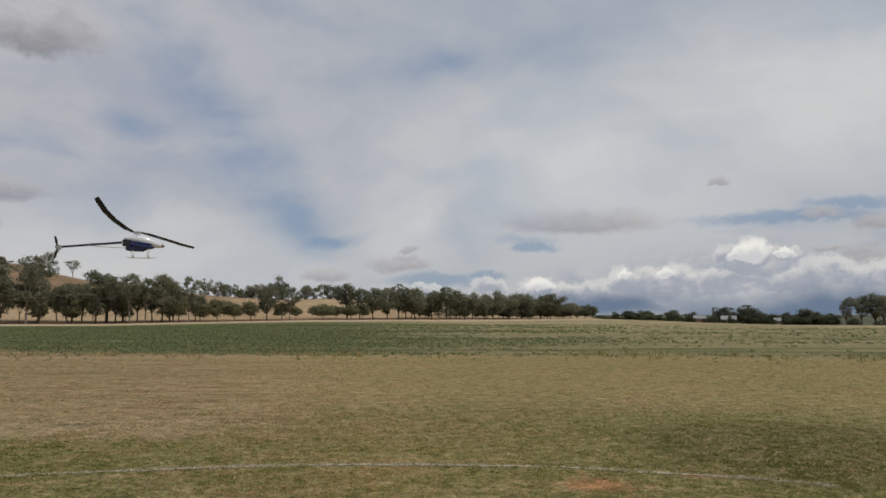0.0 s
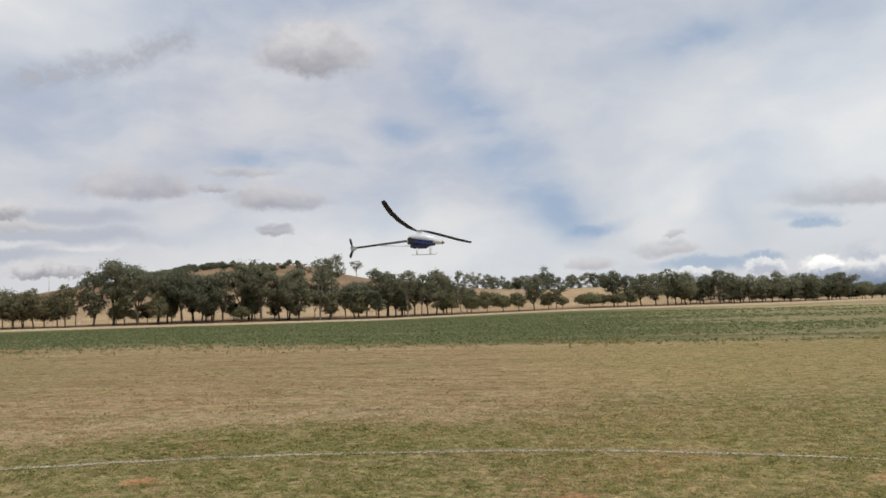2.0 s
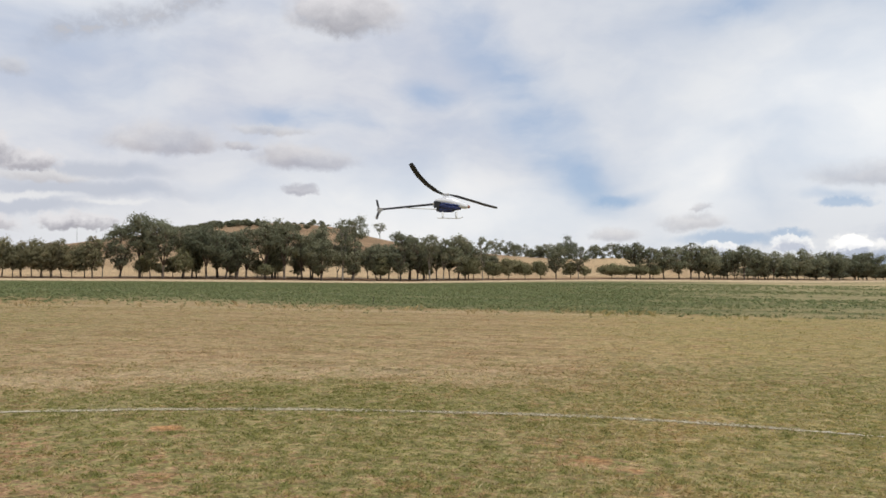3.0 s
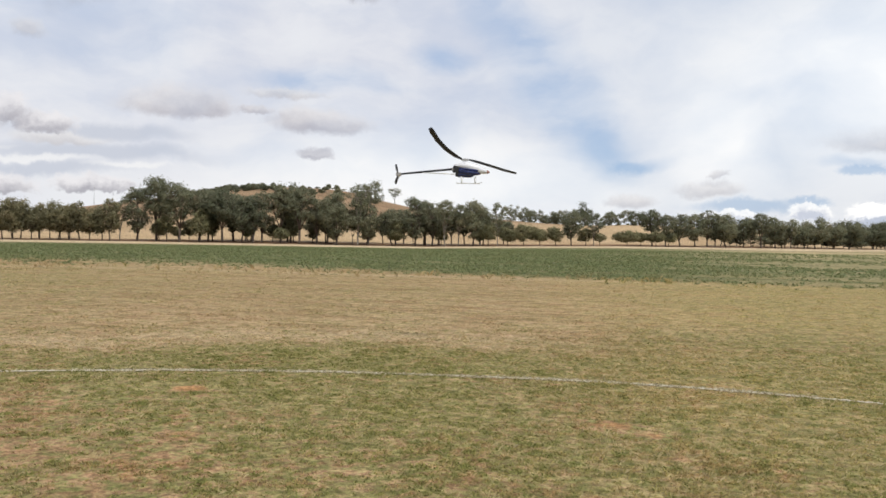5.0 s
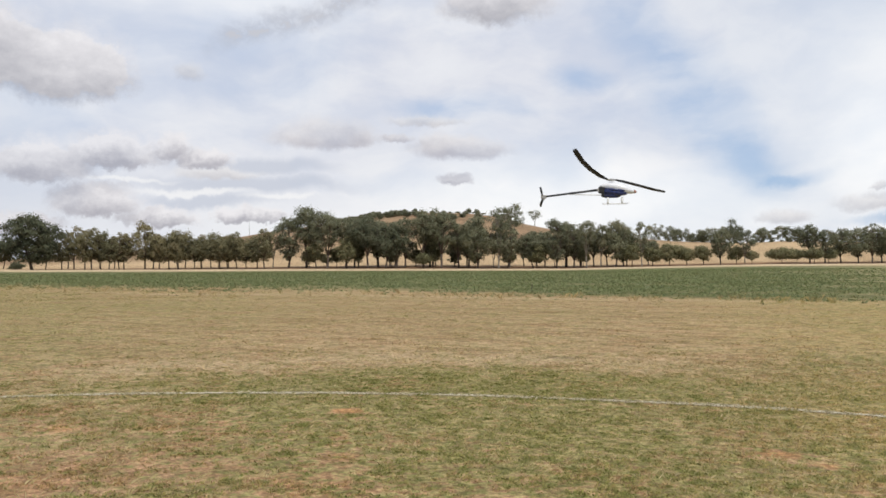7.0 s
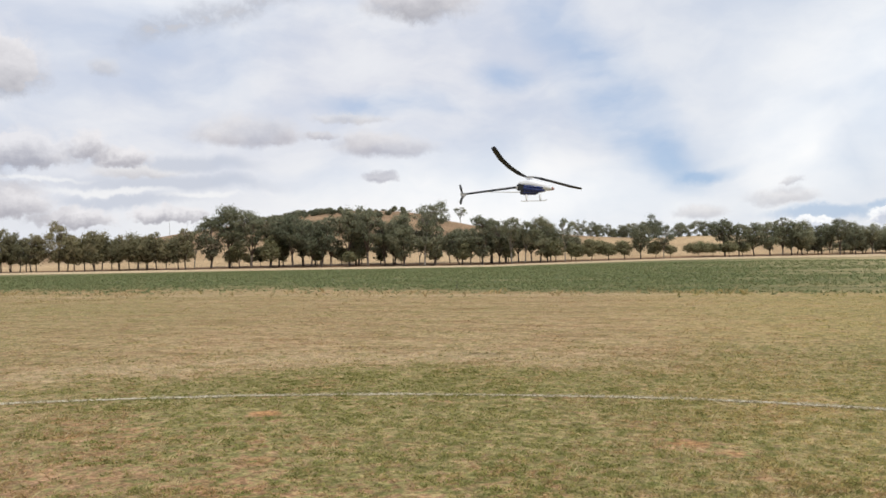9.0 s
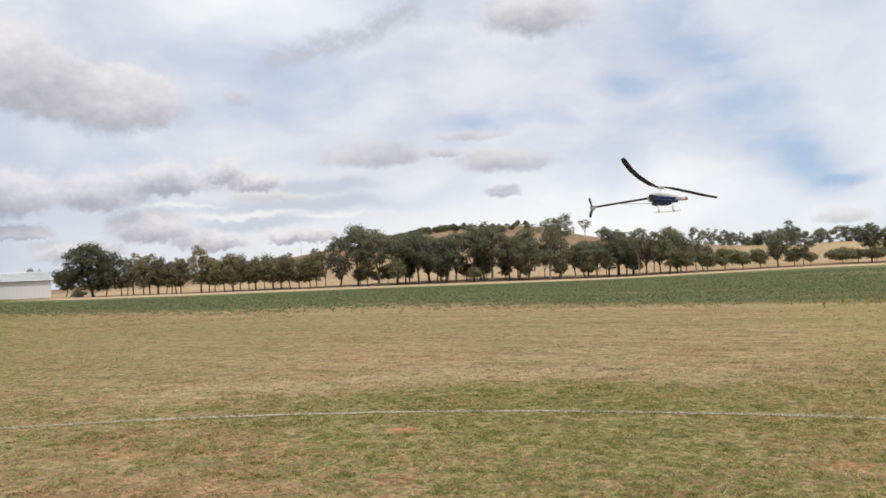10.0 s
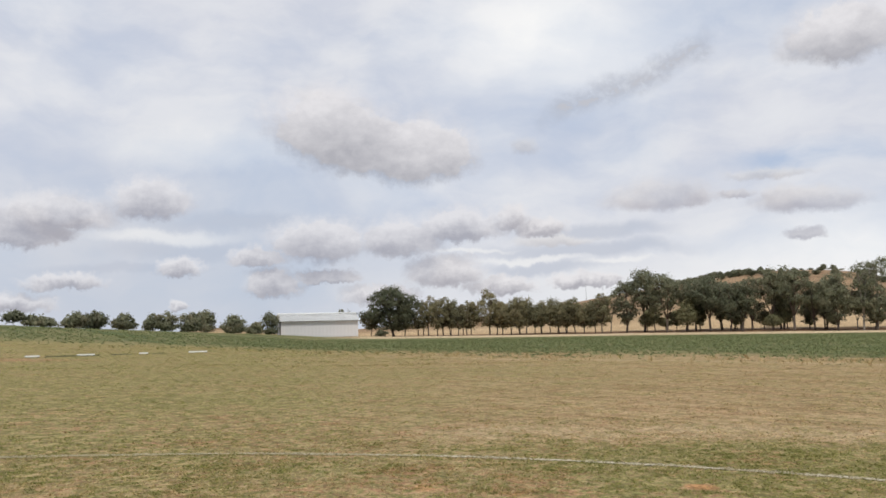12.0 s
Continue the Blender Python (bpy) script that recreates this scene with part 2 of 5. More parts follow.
CREST_AZ = (-180, -60, -22, -14, -11, -9, -5, 0, 4, 8, 11, 14.6, 17, 22.6, 25, 27, 28.5, 31, 33.2, 35.4, 37, 41.5, 43.5, 47, 52, 58, 64, 66.4, 68.8, 71, 75, 90, 180)
CREST_EL = (-0.1, -0.7, -0.8, -0.52, -0.4, -0.1, 0.35, 0.7, 0.95, 1.06, 0.97, 1.15, 1.35, 2.0, 2.5, 3.03, 3.2, 3.28, 3.2, 2.98, 2.7, 2.1, 1.78, 1.2, 0.7, 0.25, -0.1, 0.46, 0.46, 0.25, 0.25, 0.6, -0.1)
CREST_R = (900, 900, 900, 900, 800, 700, 520, 430, 390, 380, 380, 390, 430, 560, 600, 630, 650, 660, 660, 660, 650, 640, 640, 640, 640, 640, 640, 600, 560, 530, 500, 450, 900)
TURF_AZ = (-180, -60, -28, 0, 14, 26, 40, 50, 57, 68, 81, 110, 180)
TURF_R = (60, 48, 34.8, 33.3, 35.2, 37.0, 42.5, 47, 58, 70, 76, 74, 60)


def edge_r(az):
    return np.interp(az, AZ_KEYS, EDGE_R)


def verge_depth(az):
    """How far the bare strip reaches out from the foot of the tree row."""
    return np.interp(az, (-12, -4, 2, 12, 22, 60), (110, 95, 60, 45, 45, 42))


def land(az, r):
    """Height of the ground at an azimuth and a distance (arrays or numbers)."""
    az, r = np.asarray(az, float), np.asarray(r, float)
    d = edge_r(az)
    zb = EYE + d * np.tan(np.radians(np.interp(az, AZ_KEYS, EDGE_EL)))
    rc = np.interp(az, CREST_AZ, CREST_R)
    zc = EYE + rc * np.tan(np.radians(np.interp(az, CREST_AZ, CREST_EL)))
    near = zb * (np.minimum(r, d) / d) ** 1.9
    u = np.clip((r - d) / np.maximum(rc - d, 1), 0, 1)
    rise = (zc - zb) * (0.45 * u + 0.55 * u * u * (3 - 2 * u))
    fall = np.clip((r - rc) / 900, 0, 1)
    return near + rise - (zc + 6) * fall * fall * (3 - 2 * fall) * (r > rc)


def ground_point(az, r, up=0.0):
    p = bearing(az, r)
    p.z = float(land(az, r)) + up
    return p


def hump(az, r, a0, r0, wa, wr):
    return np.exp(-(((az - a0) / wa) ** 2 + ((r - r0) / wr) ** 2))


def turf_fields(az, r):
    """How green, how bare, how planted, how trodden and how hilly the ground is, and how shaded under the tree row,
    each 0 to 1.
    """
    az, r = np.asarray(az, float), np.asarray(r, float)
    t = np.interp(az, TURF_AZ, TURF_R)
    d = edge_r(az)
    edge = np.interp(az, (-30, -5, 6, 14, 22, 33, 44, 60), (13, 12.0, 11.5, 11.7, 12.2, 12.6, 12.3, 12.6)) + 0.2 * np.sin(az * 0.53 + 1) + 0.12 * np.sin(az * 1.7)
    inside = 1 / (1 + np.exp(np.clip((r - edge) / 0.28, -40, 40)))
    side = np.clip((az - 3) / 16, 0, 1) * np.clip((56 - az) / 14, 0, 1)
    green = 0.80 * inside * side * (0.62 + 0.38 / (1 + np.exp((9.6 - r) / 0.5))) + 0.10 * inside + 1.25 * hump(az, r, -24, 12.0, 9, 2.4) + 0.28 * np.clip((-6 - az) / 12, 0, 1) * np.clip((17 - r) / 4, 0, 1) + 0.32 * hump(az, r, -2, 14.0, 14, 2.4) + 0.22 * hump(az, r, 8, 6.4, 16, 1.6) + 0.20 * np.clip((az - 52) / 10, 0, 1) * np.clip((18 - r) / 4, 0, 1) + 0.14 * np.clip((2 - az) / 10, 0, 1) * np.clip((17 - r) / 4, 0, 1)
    green += 0.42 * hump(az, r, 71, 22, 4.5, 1.2) + 0.60 * np.clip((az - 52) / 14, 0, 1) * np.clip((r - 11) / 8, 0, 1) * np.clip((125 - r) / 30, 0, 1) + 0.22 * np.clip((12 - az) / 16, 0, 1) * np.clip((40 - r) / 6, 0, 1) + 0.26 * hump(az, r, 48, 32, 10, 9) - 0.12 * hump(az, r, 22, 18, 30, 3.5)
    bare = 0.36 * hump(az, r, 56, 7.5, 11, 2.6) + 0.27 * hump(az, r, 44, 6.6, 10, 2.2) + 0.20 * hump(az, r, 26, 6.0, 10, 1.2) + 0.26 * hump(az, r, 62, 6.2, 12, 2.0) + 0.14 * hump(az, r, 60, 14, 14, 4) + 0.6 * hump(az, r, 81, 50, 3.5, 3)
    x, y = -r * np.sin(np.radians(az)), r * np.cos(np.radians(az))
    clay = np.zeros_like(x)
    for px, py, w, h, much in ((-5.58, 7.23, 0.24, 0.17, 1.0), (-1.15, 7.3, 0.3, 0.18, 0.7), (-0.75, 7.05, 0.2, 0.12, 0.6), (1.66, 8.45, 0.34, 0.3, 1.0), (-7.5, 5.1, 0.3, 0.25, 0.55), (-6.6, 5.6, 0.2, 0.16, 0.5), (2.9, 8.9, 0.4, 0.2, 0.55), (-4.3, 5.5, 0.25, 0.18, 0.5)):
        spot = much * np.exp(-(((x - px) / w) ** 2 + ((y - py) / h) ** 2))
        bare, clay = bare + 0.9 * spot, clay + spot
    verge = np.clip((62 - az) / 4, 0, 1) * np.clip((az + 13) / 4, 0, 1)
    crop = np.clip((r - t + 1.0) / np.interp(az, (14, 42), (4.0, 20.0)), 0, 1) ** np.interp(az, (16, 36), (0.7, 1.3)) * np.clip((d + 4 - (verge_depth(az) + 3) * verge - r) / 3.0, 0, 1)
    track = verge * np.clip((r - d + verge_depth(az)) / 6.0, 0, 1) * np.clip((d + 1 - r) / 3, 0, 1)
    hill = np.clip((r - d + 2 - 30 * (1 - verge)) / 4, 0, 1)
    plain = np.clip((r - 760) / 200, 0, 1)
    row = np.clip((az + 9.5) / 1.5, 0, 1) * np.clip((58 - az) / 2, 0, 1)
    # strip at the trees' feet where their shade is painted into the ground
    shaded_soil = row * np.clip((r - d + 3) / 2, 0, 1) * np.clip((d + 17 - r) / 6, 0, 1)
    return dict(stubble=np.clip((9 - az) / 12, 0, 1) * (0.45 + 0.55 * np.clip((r - 55) / 90, 0, 1)), green=green, bare=bare, clay=clay, crop=crop, track=track, hill=hill, slope=np.clip((r - d - 60) / 120, 0, 1) * np.clip((az - 10) / 8, 0, 1), plain=plain, shaded_soil=shaded_soil, olive=np.clip((16 - az) / 14, 0, 1) * np.clip((r - 4) / 5, 0, 1) * np.clip((36 - r) / 3, 0, 1) * (1 - 0.7 * np.exp(-((r - 14.0) / 2.4) ** 2)), straw=np.clip((az - 8) / 10, 0, 1) * np.clip((60 - az) / 8, 0, 1) * np.exp(-((r - edge - 1.3) / 1.1) ** 2) + 0.9 * np.clip((60 - az) / 8, 0, 1) * np.exp(-((r - t + 1.2) / 1.0) ** 2))


# ---- materials ----
def material(name):
    m = bpy.data.materials.new(name)
    m.use_nodes = True
    return m, Nodes(m.node_tree)


def finish(k, colour, rough=0.8, metal=0.0, bump=None, bump_size=0.01, sheen=0.0, through_light=None, spec=0.3):
    b = k.add("ShaderNodeBsdfPrincipled")
    k.put(b.inputs["Base Color"], (*colour, 1.0) if isinstance(colour, tuple) else colour)
    k.put(b.inputs["Roughness"], rough)
    b.inputs["Metallic"].default_value = metal
    b.inputs["Specular IOR Level"].default_value = spec
    if bump is not None:
        n = k.add("ShaderNodeBump")
        n.inputs["Distance"].default_value = bump_size
        k.put(n.inputs["Height"], bump)
        k.put(b.inputs["Normal"], n.outputs[0])
    shader = b.outputs[0]
    if through_light is not None:
        t = k.add("ShaderNodeBsdfTranslucent")
        k.put(t.inputs[0], colour)
        mx = k.add("ShaderNodeMixShader")
        mx.inputs[0].default_value = through_light
        k.put(mx.inputs[1], shader)
        k.put(mx.inputs[2], t.outputs[0])
        shader = mx.outputs[0]
    out = k.add("ShaderNodeOutputMaterial")
    k.put(out.inputs[0], shader)


def attribute(k, name):
    n = k.add("ShaderNodeAttribute")
    n.attribute_name = name
    return n.outputs["Fac"]


def position(k):
    return k.add("ShaderNodeNewGeometry").outputs["Position"]


def island(k):
    return k.add("ShaderNodeNewGeometry").outputs["Random Per Island"]


def turf_material(name, blades):
    m, k = material(name)
    p = position(k)
    broad = k.noise(p, 0.16, 3.0)
    patch = k.noise(p, 0.9, 5.0, 0.6)
    tuft = k.noise(p, 7.0, 4.0, 0.62)
    dash = k.noise(p, 16.0, 4.0, 0.65)
    grain = k.noise(p, 38.0, 3.0, 0.65)
    far = k.noise(k.vec("MULTIPLY", p, (0.02, 0.02, 0.02)), 1.0, 6.0, 0.6)
    mown = k.noise(k.vec("MULTIPLY", p, (0.10, 0.55, 0.1)), 1.0, 5.0, 0.6, 0.4)
    rows = k.noise(k.vec("MULTIPLY", p, (0.03, 0.30, 0.1)), 1.0, 5.0, 0.62, 0.3)
    wobble = k.math("ADD", k.math("MULTIPLY", k.math("SUBTRACT", patch, 0.5), 1.5), k.math("MULTIPLY", k.math("SUBTRACT", tuft, 0.5), 2.4))
    wobble = k.math("ADD", wobble, k.math("MULTIPLY", k.math("SUBTRACT", broad, 0.5), 0.8))
    wobble = k.math("ADD", wobble, k.math("MULTIPLY", k.math("SUBTRACT", dash, 0.5), 1.3))
    g = k.span(k.math("ADD", attribute(k, "green"), wobble), -0.35, 0.85)
    dry = k.mix(k.span(patch, 0.32, 0.68), (0.36, 0.258, 0.142), (0.49, 0.370, 0.218))
    dry = k.mix(k.span(mown, 0.4, 0.66, 0.0, 0.75), dry, (0.30, 0.218, 0.115))
    streak = k.noise(k.vec("MULTIPLY", p, (0.5, 1.5, 1.0)), 1.0, 6.0, 0.65, 0.3)
    dry = k.mix(k.span(streak, 0.46, 0.64, 0.0, 0.85), dry, (0.255, 0.172, 0.085))
    dry = k.mix(k.math("MULTIPLY", attribute(k, "straw"), k.span(tuft, 0.3, 0.6, 0.4, 0.95)), dry, (0.53, 0.41, 0.265))
    dry = k.mix(k.math("MULTIPLY", attribute(k, "olive"), k.span(patch, 0.3, 0.7, 0.5, 0.95)), dry, (0.40, 0.322, 0.130))
    fresh = k.mix(k.span(tuft, 0.35, 0.7), (0.270, 0.250, 0.098), (0.165, 0.172, 0.058))
    c = k.mix(g, dry, fresh)
    c = k.mix(k.span(k.math("ADD", attribute(k, "green"), k.math("MULTIPLY", k.math("SUBTRACT", patch, 0.5), 0.5)), 0.8, 1.25, 0.0, 0.85), c, (0.125, 0.128, 0.04))
    if not blades:
        c = k.mix(k.span(tuft, 0.3, 0.7, 0.45, 0.1), c, (0.33, 0.225, 0.14))
    earth = k.mix(k.span(k.math("ADD", attribute(k, "clay"), k.math("MULTIPLY", wobble, 0.25)), 0.1, 0.8), k.mix(k.span(patch, 0.35, 0.65), (0.335, 0.190, 0.105), (0.375, 0.245, 0.155)), (0.43, 0.225, 0.105))
    b = k.span(k.math("ADD", attribute(k, "bare"), k.math("MULTIPLY", wobble, -0.8)), 0.12, 0.62)
    c = k.mix(k.math("MULTIPLY", b, 0.35 if blades else 0.85), c, earth)
    planted = k.mix(k.span(rows, 0.36, 0.66), (0.090, 0.115, 0.046), (0.205, 0.185, 0.092))
    planted = k.mix(k.math("MULTIPLY", attribute(k, "stubble"), k.span(rows, 0.36, 0.52)), planted, k.mix(patch, (0.33, 0.265, 0.145), (0.45, 0.365, 0.215)))
    cr = k.span(k.math("ADD", attribute(k, "crop"), k.math("MULTIPLY", wobble, 0.4)), 0.25, 0.9)
    c = k.mix(cr, c, planted)
    c = k.mix(attribute(k, "track"), c, k.mix(k.span(far, 0.3, 0.7), (0.42, 0.325, 0.210), (0.53, 0.425, 0.290)))
    hill = k.mix(k.span(far, 0.3, 0.7), (0.36, 0.255, 0.15), (0.48, 0.358, 0.222))
    hill = k.mix(k.math("MULTIPLY", attribute(k, "slope"), k.span(far, 0.25, 0.6, 0.75, 1.0)), hill, k.mix(k.span(k.noise(p, 0.06, 5.0, 0.6), 0.35, 0.65), (0.215, 0.140, 0.085), (0.285, 0.195, 0.120)))
    c = k.mix(attribute(k, "hill"), c, hill)
    # reddish soil darkened to paint the shadow line beneath the tree row
    c = k.mix(k.math("MULTIPLY", attribute(k, "shaded_soil"), k.span(far, 0.2, 0.5, 0.7, 0.95)), c, (0.20, 0.115, 0.068))
    c = k.mix(attribute(k, "plain"), c, (0.10, 0.11, 0.07))
    if blades:
        c = k.mix(1.0, c, k.mix(island(k), (0.86, 0.88, 0.84), (1.52, 1.48, 1.32)), "MULTIPLY")
        finish(k, c, 0.75, through_light=0.45, spec=0.08)
    else:
        c = k.mix(1.0, c, k.mix(k.span(grain, 0.3, 0.7), (0.78, 0.78, 0.78), (1.15, 1.13, 1.1)), "MULTIPLY")
        c = k.mix(1.0, c, k.mix(k.span(dash, 0.33, 0.67), (0.62, 0.61, 0.58), (1.38, 1.37, 1.36)), "MULTIPLY")
        tussock = k.noise(p, 3.2, 5.0, 0.7)
        c = k.mix(1.0, c, k.mix(k.span(tussock, 0.36, 0.64), (0.74, 0.76, 0.70), (1.24, 1.22, 1.24)), "MULTIPLY")
        finish(k, c, 0.95, bump=k.math("ADD", tuft, k.math("MULTIPLY", grain, 0.5)), bump_size=0.05, spec=0.1)
    return m


def leaf_material(name, dark, light, warm, glow=0.5):
    m, k = material(name)
    r = k.add("ShaderNodeObjectInfo").outputs["Random"]
    n = k.noise(position(k), 0.5, 3.0)
    c = k.mix(island(k), dark, light)
    c = k.mix(k.span(n, 0.45, 0.75, 0.0, 0.7), c, warm)
    c = k.mix(1.0, c, k.mix(r, (0.8, 0.82, 0.8), (1.25, 1.2, 1.15)), "MULTIPLY")
    finish(k, c, 0.6, through_light=glow, spec=0.15)
    return m


def simple_material(name, a, b, scale, rough=0.7, metal=0.0, bump_size=0.004, spec=0.3, detail=5.0):
    m, k = material(name)
    n = k.noise(k.add("ShaderNodeTexCoord").outputs["Object"], scale, detail, 0.6)
    big = k.noise(k.add("ShaderNodeTexCoord").outputs["Object"], scale * 0.13, 3.0, 0.5)
    c = k.mix(k.math("ADD", k.math("MULTIPLY", n, 0.6), k.math("MULTIPLY", big, 0.4)), a, b)
    finish(k, c, rough, metal, bump=n, bump_size=bump_size, spec=spec)
    return m


TURF = turf_material("turf", False)
BLADES = turf_material("grass_blades", True)
GUM = leaf_material("gum_leaves", (0.162, 0.175, 0.116), (0.240, 0.250, 0.160), (0.262, 0.226, 0.150))
OLIVE = leaf_material("olive_leaves", (0.165, 0.168, 0.095), (0.245, 0.238, 0.130), (0.27, 0.225, 0.13))
OAK = leaf_material("fine_leaves", (0.190, 0.182, 0.108), (0.275, 0.255, 0.150), (0.285, 0.235, 0.140))
DENSE = leaf_material("dense_leaves", (0.095, 0.110, 0.074), (0.155, 0.170, 0.108), (0.16, 0.15, 0.092))
CROP = leaf_material("crop_leaves", (0.115, 0.148, 0.068), (0.190, 0.215, 0.100), (0.245, 0.23, 0.118), 0.45)
STRAW = leaf_material("dry_straw", (0.36, 0.29, 0.15), (0.56, 0.48, 0.29), (0.42, 0.36, 0.16), 0.45)
PAINTED = leaf_material("painted_blades", (0.46, 0.40, 0.28), (0.60, 0.53, 0.40), (0.42, 0.36, 0.22), 0.2)
BARK = simple_material("bark", (0.065, 0.05, 0.04), (0.15, 0.115, 0.088), 3.0, 0.9, bump_size=0.02)
PALE_BARK = simple_material("pale_bark", (0.14, 0.115, 0.09), (0.30, 0.265, 0.215), 2.0, 0.8, bump_size=0.02)
SHED_WALL = simple_material("painted_steel_wall", (0.55, 0.535, 0.54), (0.63, 0.615, 0.615), 0.6, 0.5, bump_size=0.001)
SHED_ROOF = simple_material("zinc_roof", (0.66, 0.67, 0.66), (0.77, 0.77, 0.755), 0.5, 0.45, bump_size=0.001)
HOUSE_ROOF = simple_material("weathered_roof", (0.42, 0.42, 0.42), (0.60, 0.60, 0.58), 0.8, 0.6, bump_size=0.001)
# dark steel tone that paints shade on the shed; also house windows and doors
SHED_DARK = simple_material("shadowed_steel", (0.12, 0.11, 0.10), (0.2, 0.18, 0.16), 1.0, 0.6, bump_size=0.001)
WHITE = simple_material("white_paint", (0.70, 0.70, 0.67), (0.82, 0.82, 0.80), 6.0, 0.6, bump_size=0.001)
BRICK = simple_material("house_wall", (0.36, 0.2, 0.14), (0.55, 0.40, 0.32), 2.0, 0.9)
STEEL = simple_material("galvanised_steel", (0.35, 0.36, 0.37), (0.5, 0.5, 0.5), 3.0, 0.45, 0.6)


def part(name, bm, mat, parent, label=""):
    me = bpy.data.meshes.new(name)
    bm.to_mesh(me)
    bm.free()
    me.materials.append(mat)
    ob = new(name, me)
    ob.parent = parent
    if label:
        ob["label"] = label
    return ob


def mesh_from_arrays(name, verts, faces, mat, fields=None, smooth=False):
    """A mesh from numpy arrays; faces all have the same number of corners."""
    me = bpy.data.meshes.new(name)
    n, c = faces.shape
    me.vertices.add(len(verts))
    me.vertices.foreach_set("co", np.ascontiguousarray(verts, np.float32).ravel())
    me.loops.add(n * c)
    me.loops.foreach_set("vertex_index", np.ascontiguousarray(faces, np.int32).ravel())
    me.polygons.add(n)
    me.polygons.foreach_set("loop_start", np.arange(0, n * c, c, dtype=np.int32))
    me.polygons.foreach_set("use_smooth", np.full(n, smooth))
    for key, values in (fields or {}).items():
        a = me.attributes.new(key, "FLOAT", "POINT")
        a.data.foreach_set("value", np.ascontiguousarray(values, np.float32))
    me.update()
    me.validate()
    me.materials.append(mat)
    return me


# ---- ground ----
def build_ground():
    az = np.concatenate([np.arange(-180, -36, 3.0), np.arange(-36, 92, 0.4), np.arange(92, 180, 3.0)])
    r = np.concatenate([[0.6, 1.5], np.geomspace(2.5, 16, 190), np.geomspace(16.3, 60, 90), np.geomspace(61, 420, 100), np.geomspace(428, 1500, 45), np.geomspace(1600, 4800, 8)])
    A, R = np.meshgrid(az, r)
    a = np.radians(A)
    Z = land(A, R)
    verts = np.stack([-R * np.sin(a), R * np.cos(a), Z], -1).reshape(-1, 3)
    na, nr = len(az), len(r)
    i = np.arange(nr - 1)[:, None] * na
    j = np.arange(na)[None, :]
    j2 = (j + 1) % na
    faces = np.stack([i + j2, i + j, i + na + j, i + na + j2], -1).reshape(-1, 4)
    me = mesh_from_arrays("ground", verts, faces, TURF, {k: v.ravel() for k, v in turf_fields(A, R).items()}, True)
    ob = new("ground", me)
    bm = bmesh.new()
    bm.from_mesh(me)
    bm.verts.ensure_lookup_table()
    bm.faces.new([bm.verts[q] for q in range(na)])
    bm.normal_update()
    bmesh.ops.recalc_face_normals(bm, faces=bm.faces[:])
    bm.to_mesh(me)
    bm.free()
    return tagged(ob, "dry grass field with green patches below a straw-coloured hill", "ground", kind="structure")


build_ground()


def scatter(count, az0, az1, r0, r1, power, seed):
    """Random azimuths and distances, denser near r0 as power grows."""
    g = np.random.default_rng(seed)
    az = g.uniform(az0, az1, count)
    u = g.uniform(0, 1, count)
    q = 2 - power
    r = (r0 ** q + u * (r1 ** q - r0 ** q)) ** (1 / q)
    return az, r, g


def value_noise(x, y, seed):
    """Smooth noise in numpy, 0 to 1."""
    g = np.random.default_rng(seed).uniform(0, 1, (256, 256))
    xi, yi = np.floor(x).astype(int), np.floor(y).astype(int)
    fx, fy = x - xi, y - yi
    fx, fy = fx * fx * (3 - 2 * fx), fy * fy * (3 - 2 * fy)
    a, b = g[xi % 256, yi % 256], g[(xi + 1) % 256, yi % 256]
    c, d = g[xi % 256, (yi + 1) % 256], g[(xi + 1) % 256, (yi + 1) % 256]
    return (a * (1 - fx) + b * fx) * (1 - fy) + (c * (1 - fx) + d * fx) * fy


def blade_field(name, az, r, g, per, height, width, spread, lean, mat, label, category, lush=None):
    """Tufts of bent grass blades, or leafy plants, as one mesh."""
    n = len(az)
    a = np.radians(az)
    base = np.stack([-r * np.sin(a), r * np.cos(a), land(az, r)], -1)
    base = np.repeat(base, per, 0)
    m = n * per
    h = np.repeat(height, per) * g.uniform(0.5, 1.25, m)
    w = np.repeat(width, per) * g.uniform(0.7, 1.3, m)
    turn = g.uniform(0, 2 * np.pi, m)
    off = np.repeat(spread, per) * np.sqrt(g.uniform(0, 1, m))
    ot = g.uniform(0, 2 * np.pi, m)
    base = base + np.stack([off * np.cos(ot), off * np.sin(ot), np.full(m, -0.004)], -1)
    out = np.stack([np.cos(turn), np.sin(turn), np.zeros(m)], -1)
    side = np.stack([-np.sin(turn), np.cos(turn), np.zeros(m)], -1)
    bend = lean * g.uniform(0.2, 1.0, m)
    up = np.array([0, 0, 1.0])
    mid = base + out * (h * bend * 0.45)[:, None] + up * (h * 0.6)[:, None]
    tip = base + out * (h * bend * 1.1)[:, None] + up * (h * (1 - 0.25 * bend))[:, None]
    verts = np.stack([base - side * w[:, None] * 0.5, base + side * w[:, None] * 0.5, mid + side * w[:, None] * 0.42, tip], 1).reshape(-1, 3)
    o = np.arange(m)[:, None] * 4
    faces = np.concatenate([o + np.array([[0, 1, 2]]), o + np.array([[0, 2, 3]])], 1).reshape(-1, 3)
    at = turf_fields(az, r)
    if lush is not None:
        at["green"] = at["green"] + lush
    fields = {k: np.repeat(np.repeat(v, per), 4) for k, v in at.items()}
    me = mesh_from_arrays(name, verts, faces, mat, fields)
    return tagged(new(name, me), label, category, kind="stuff")


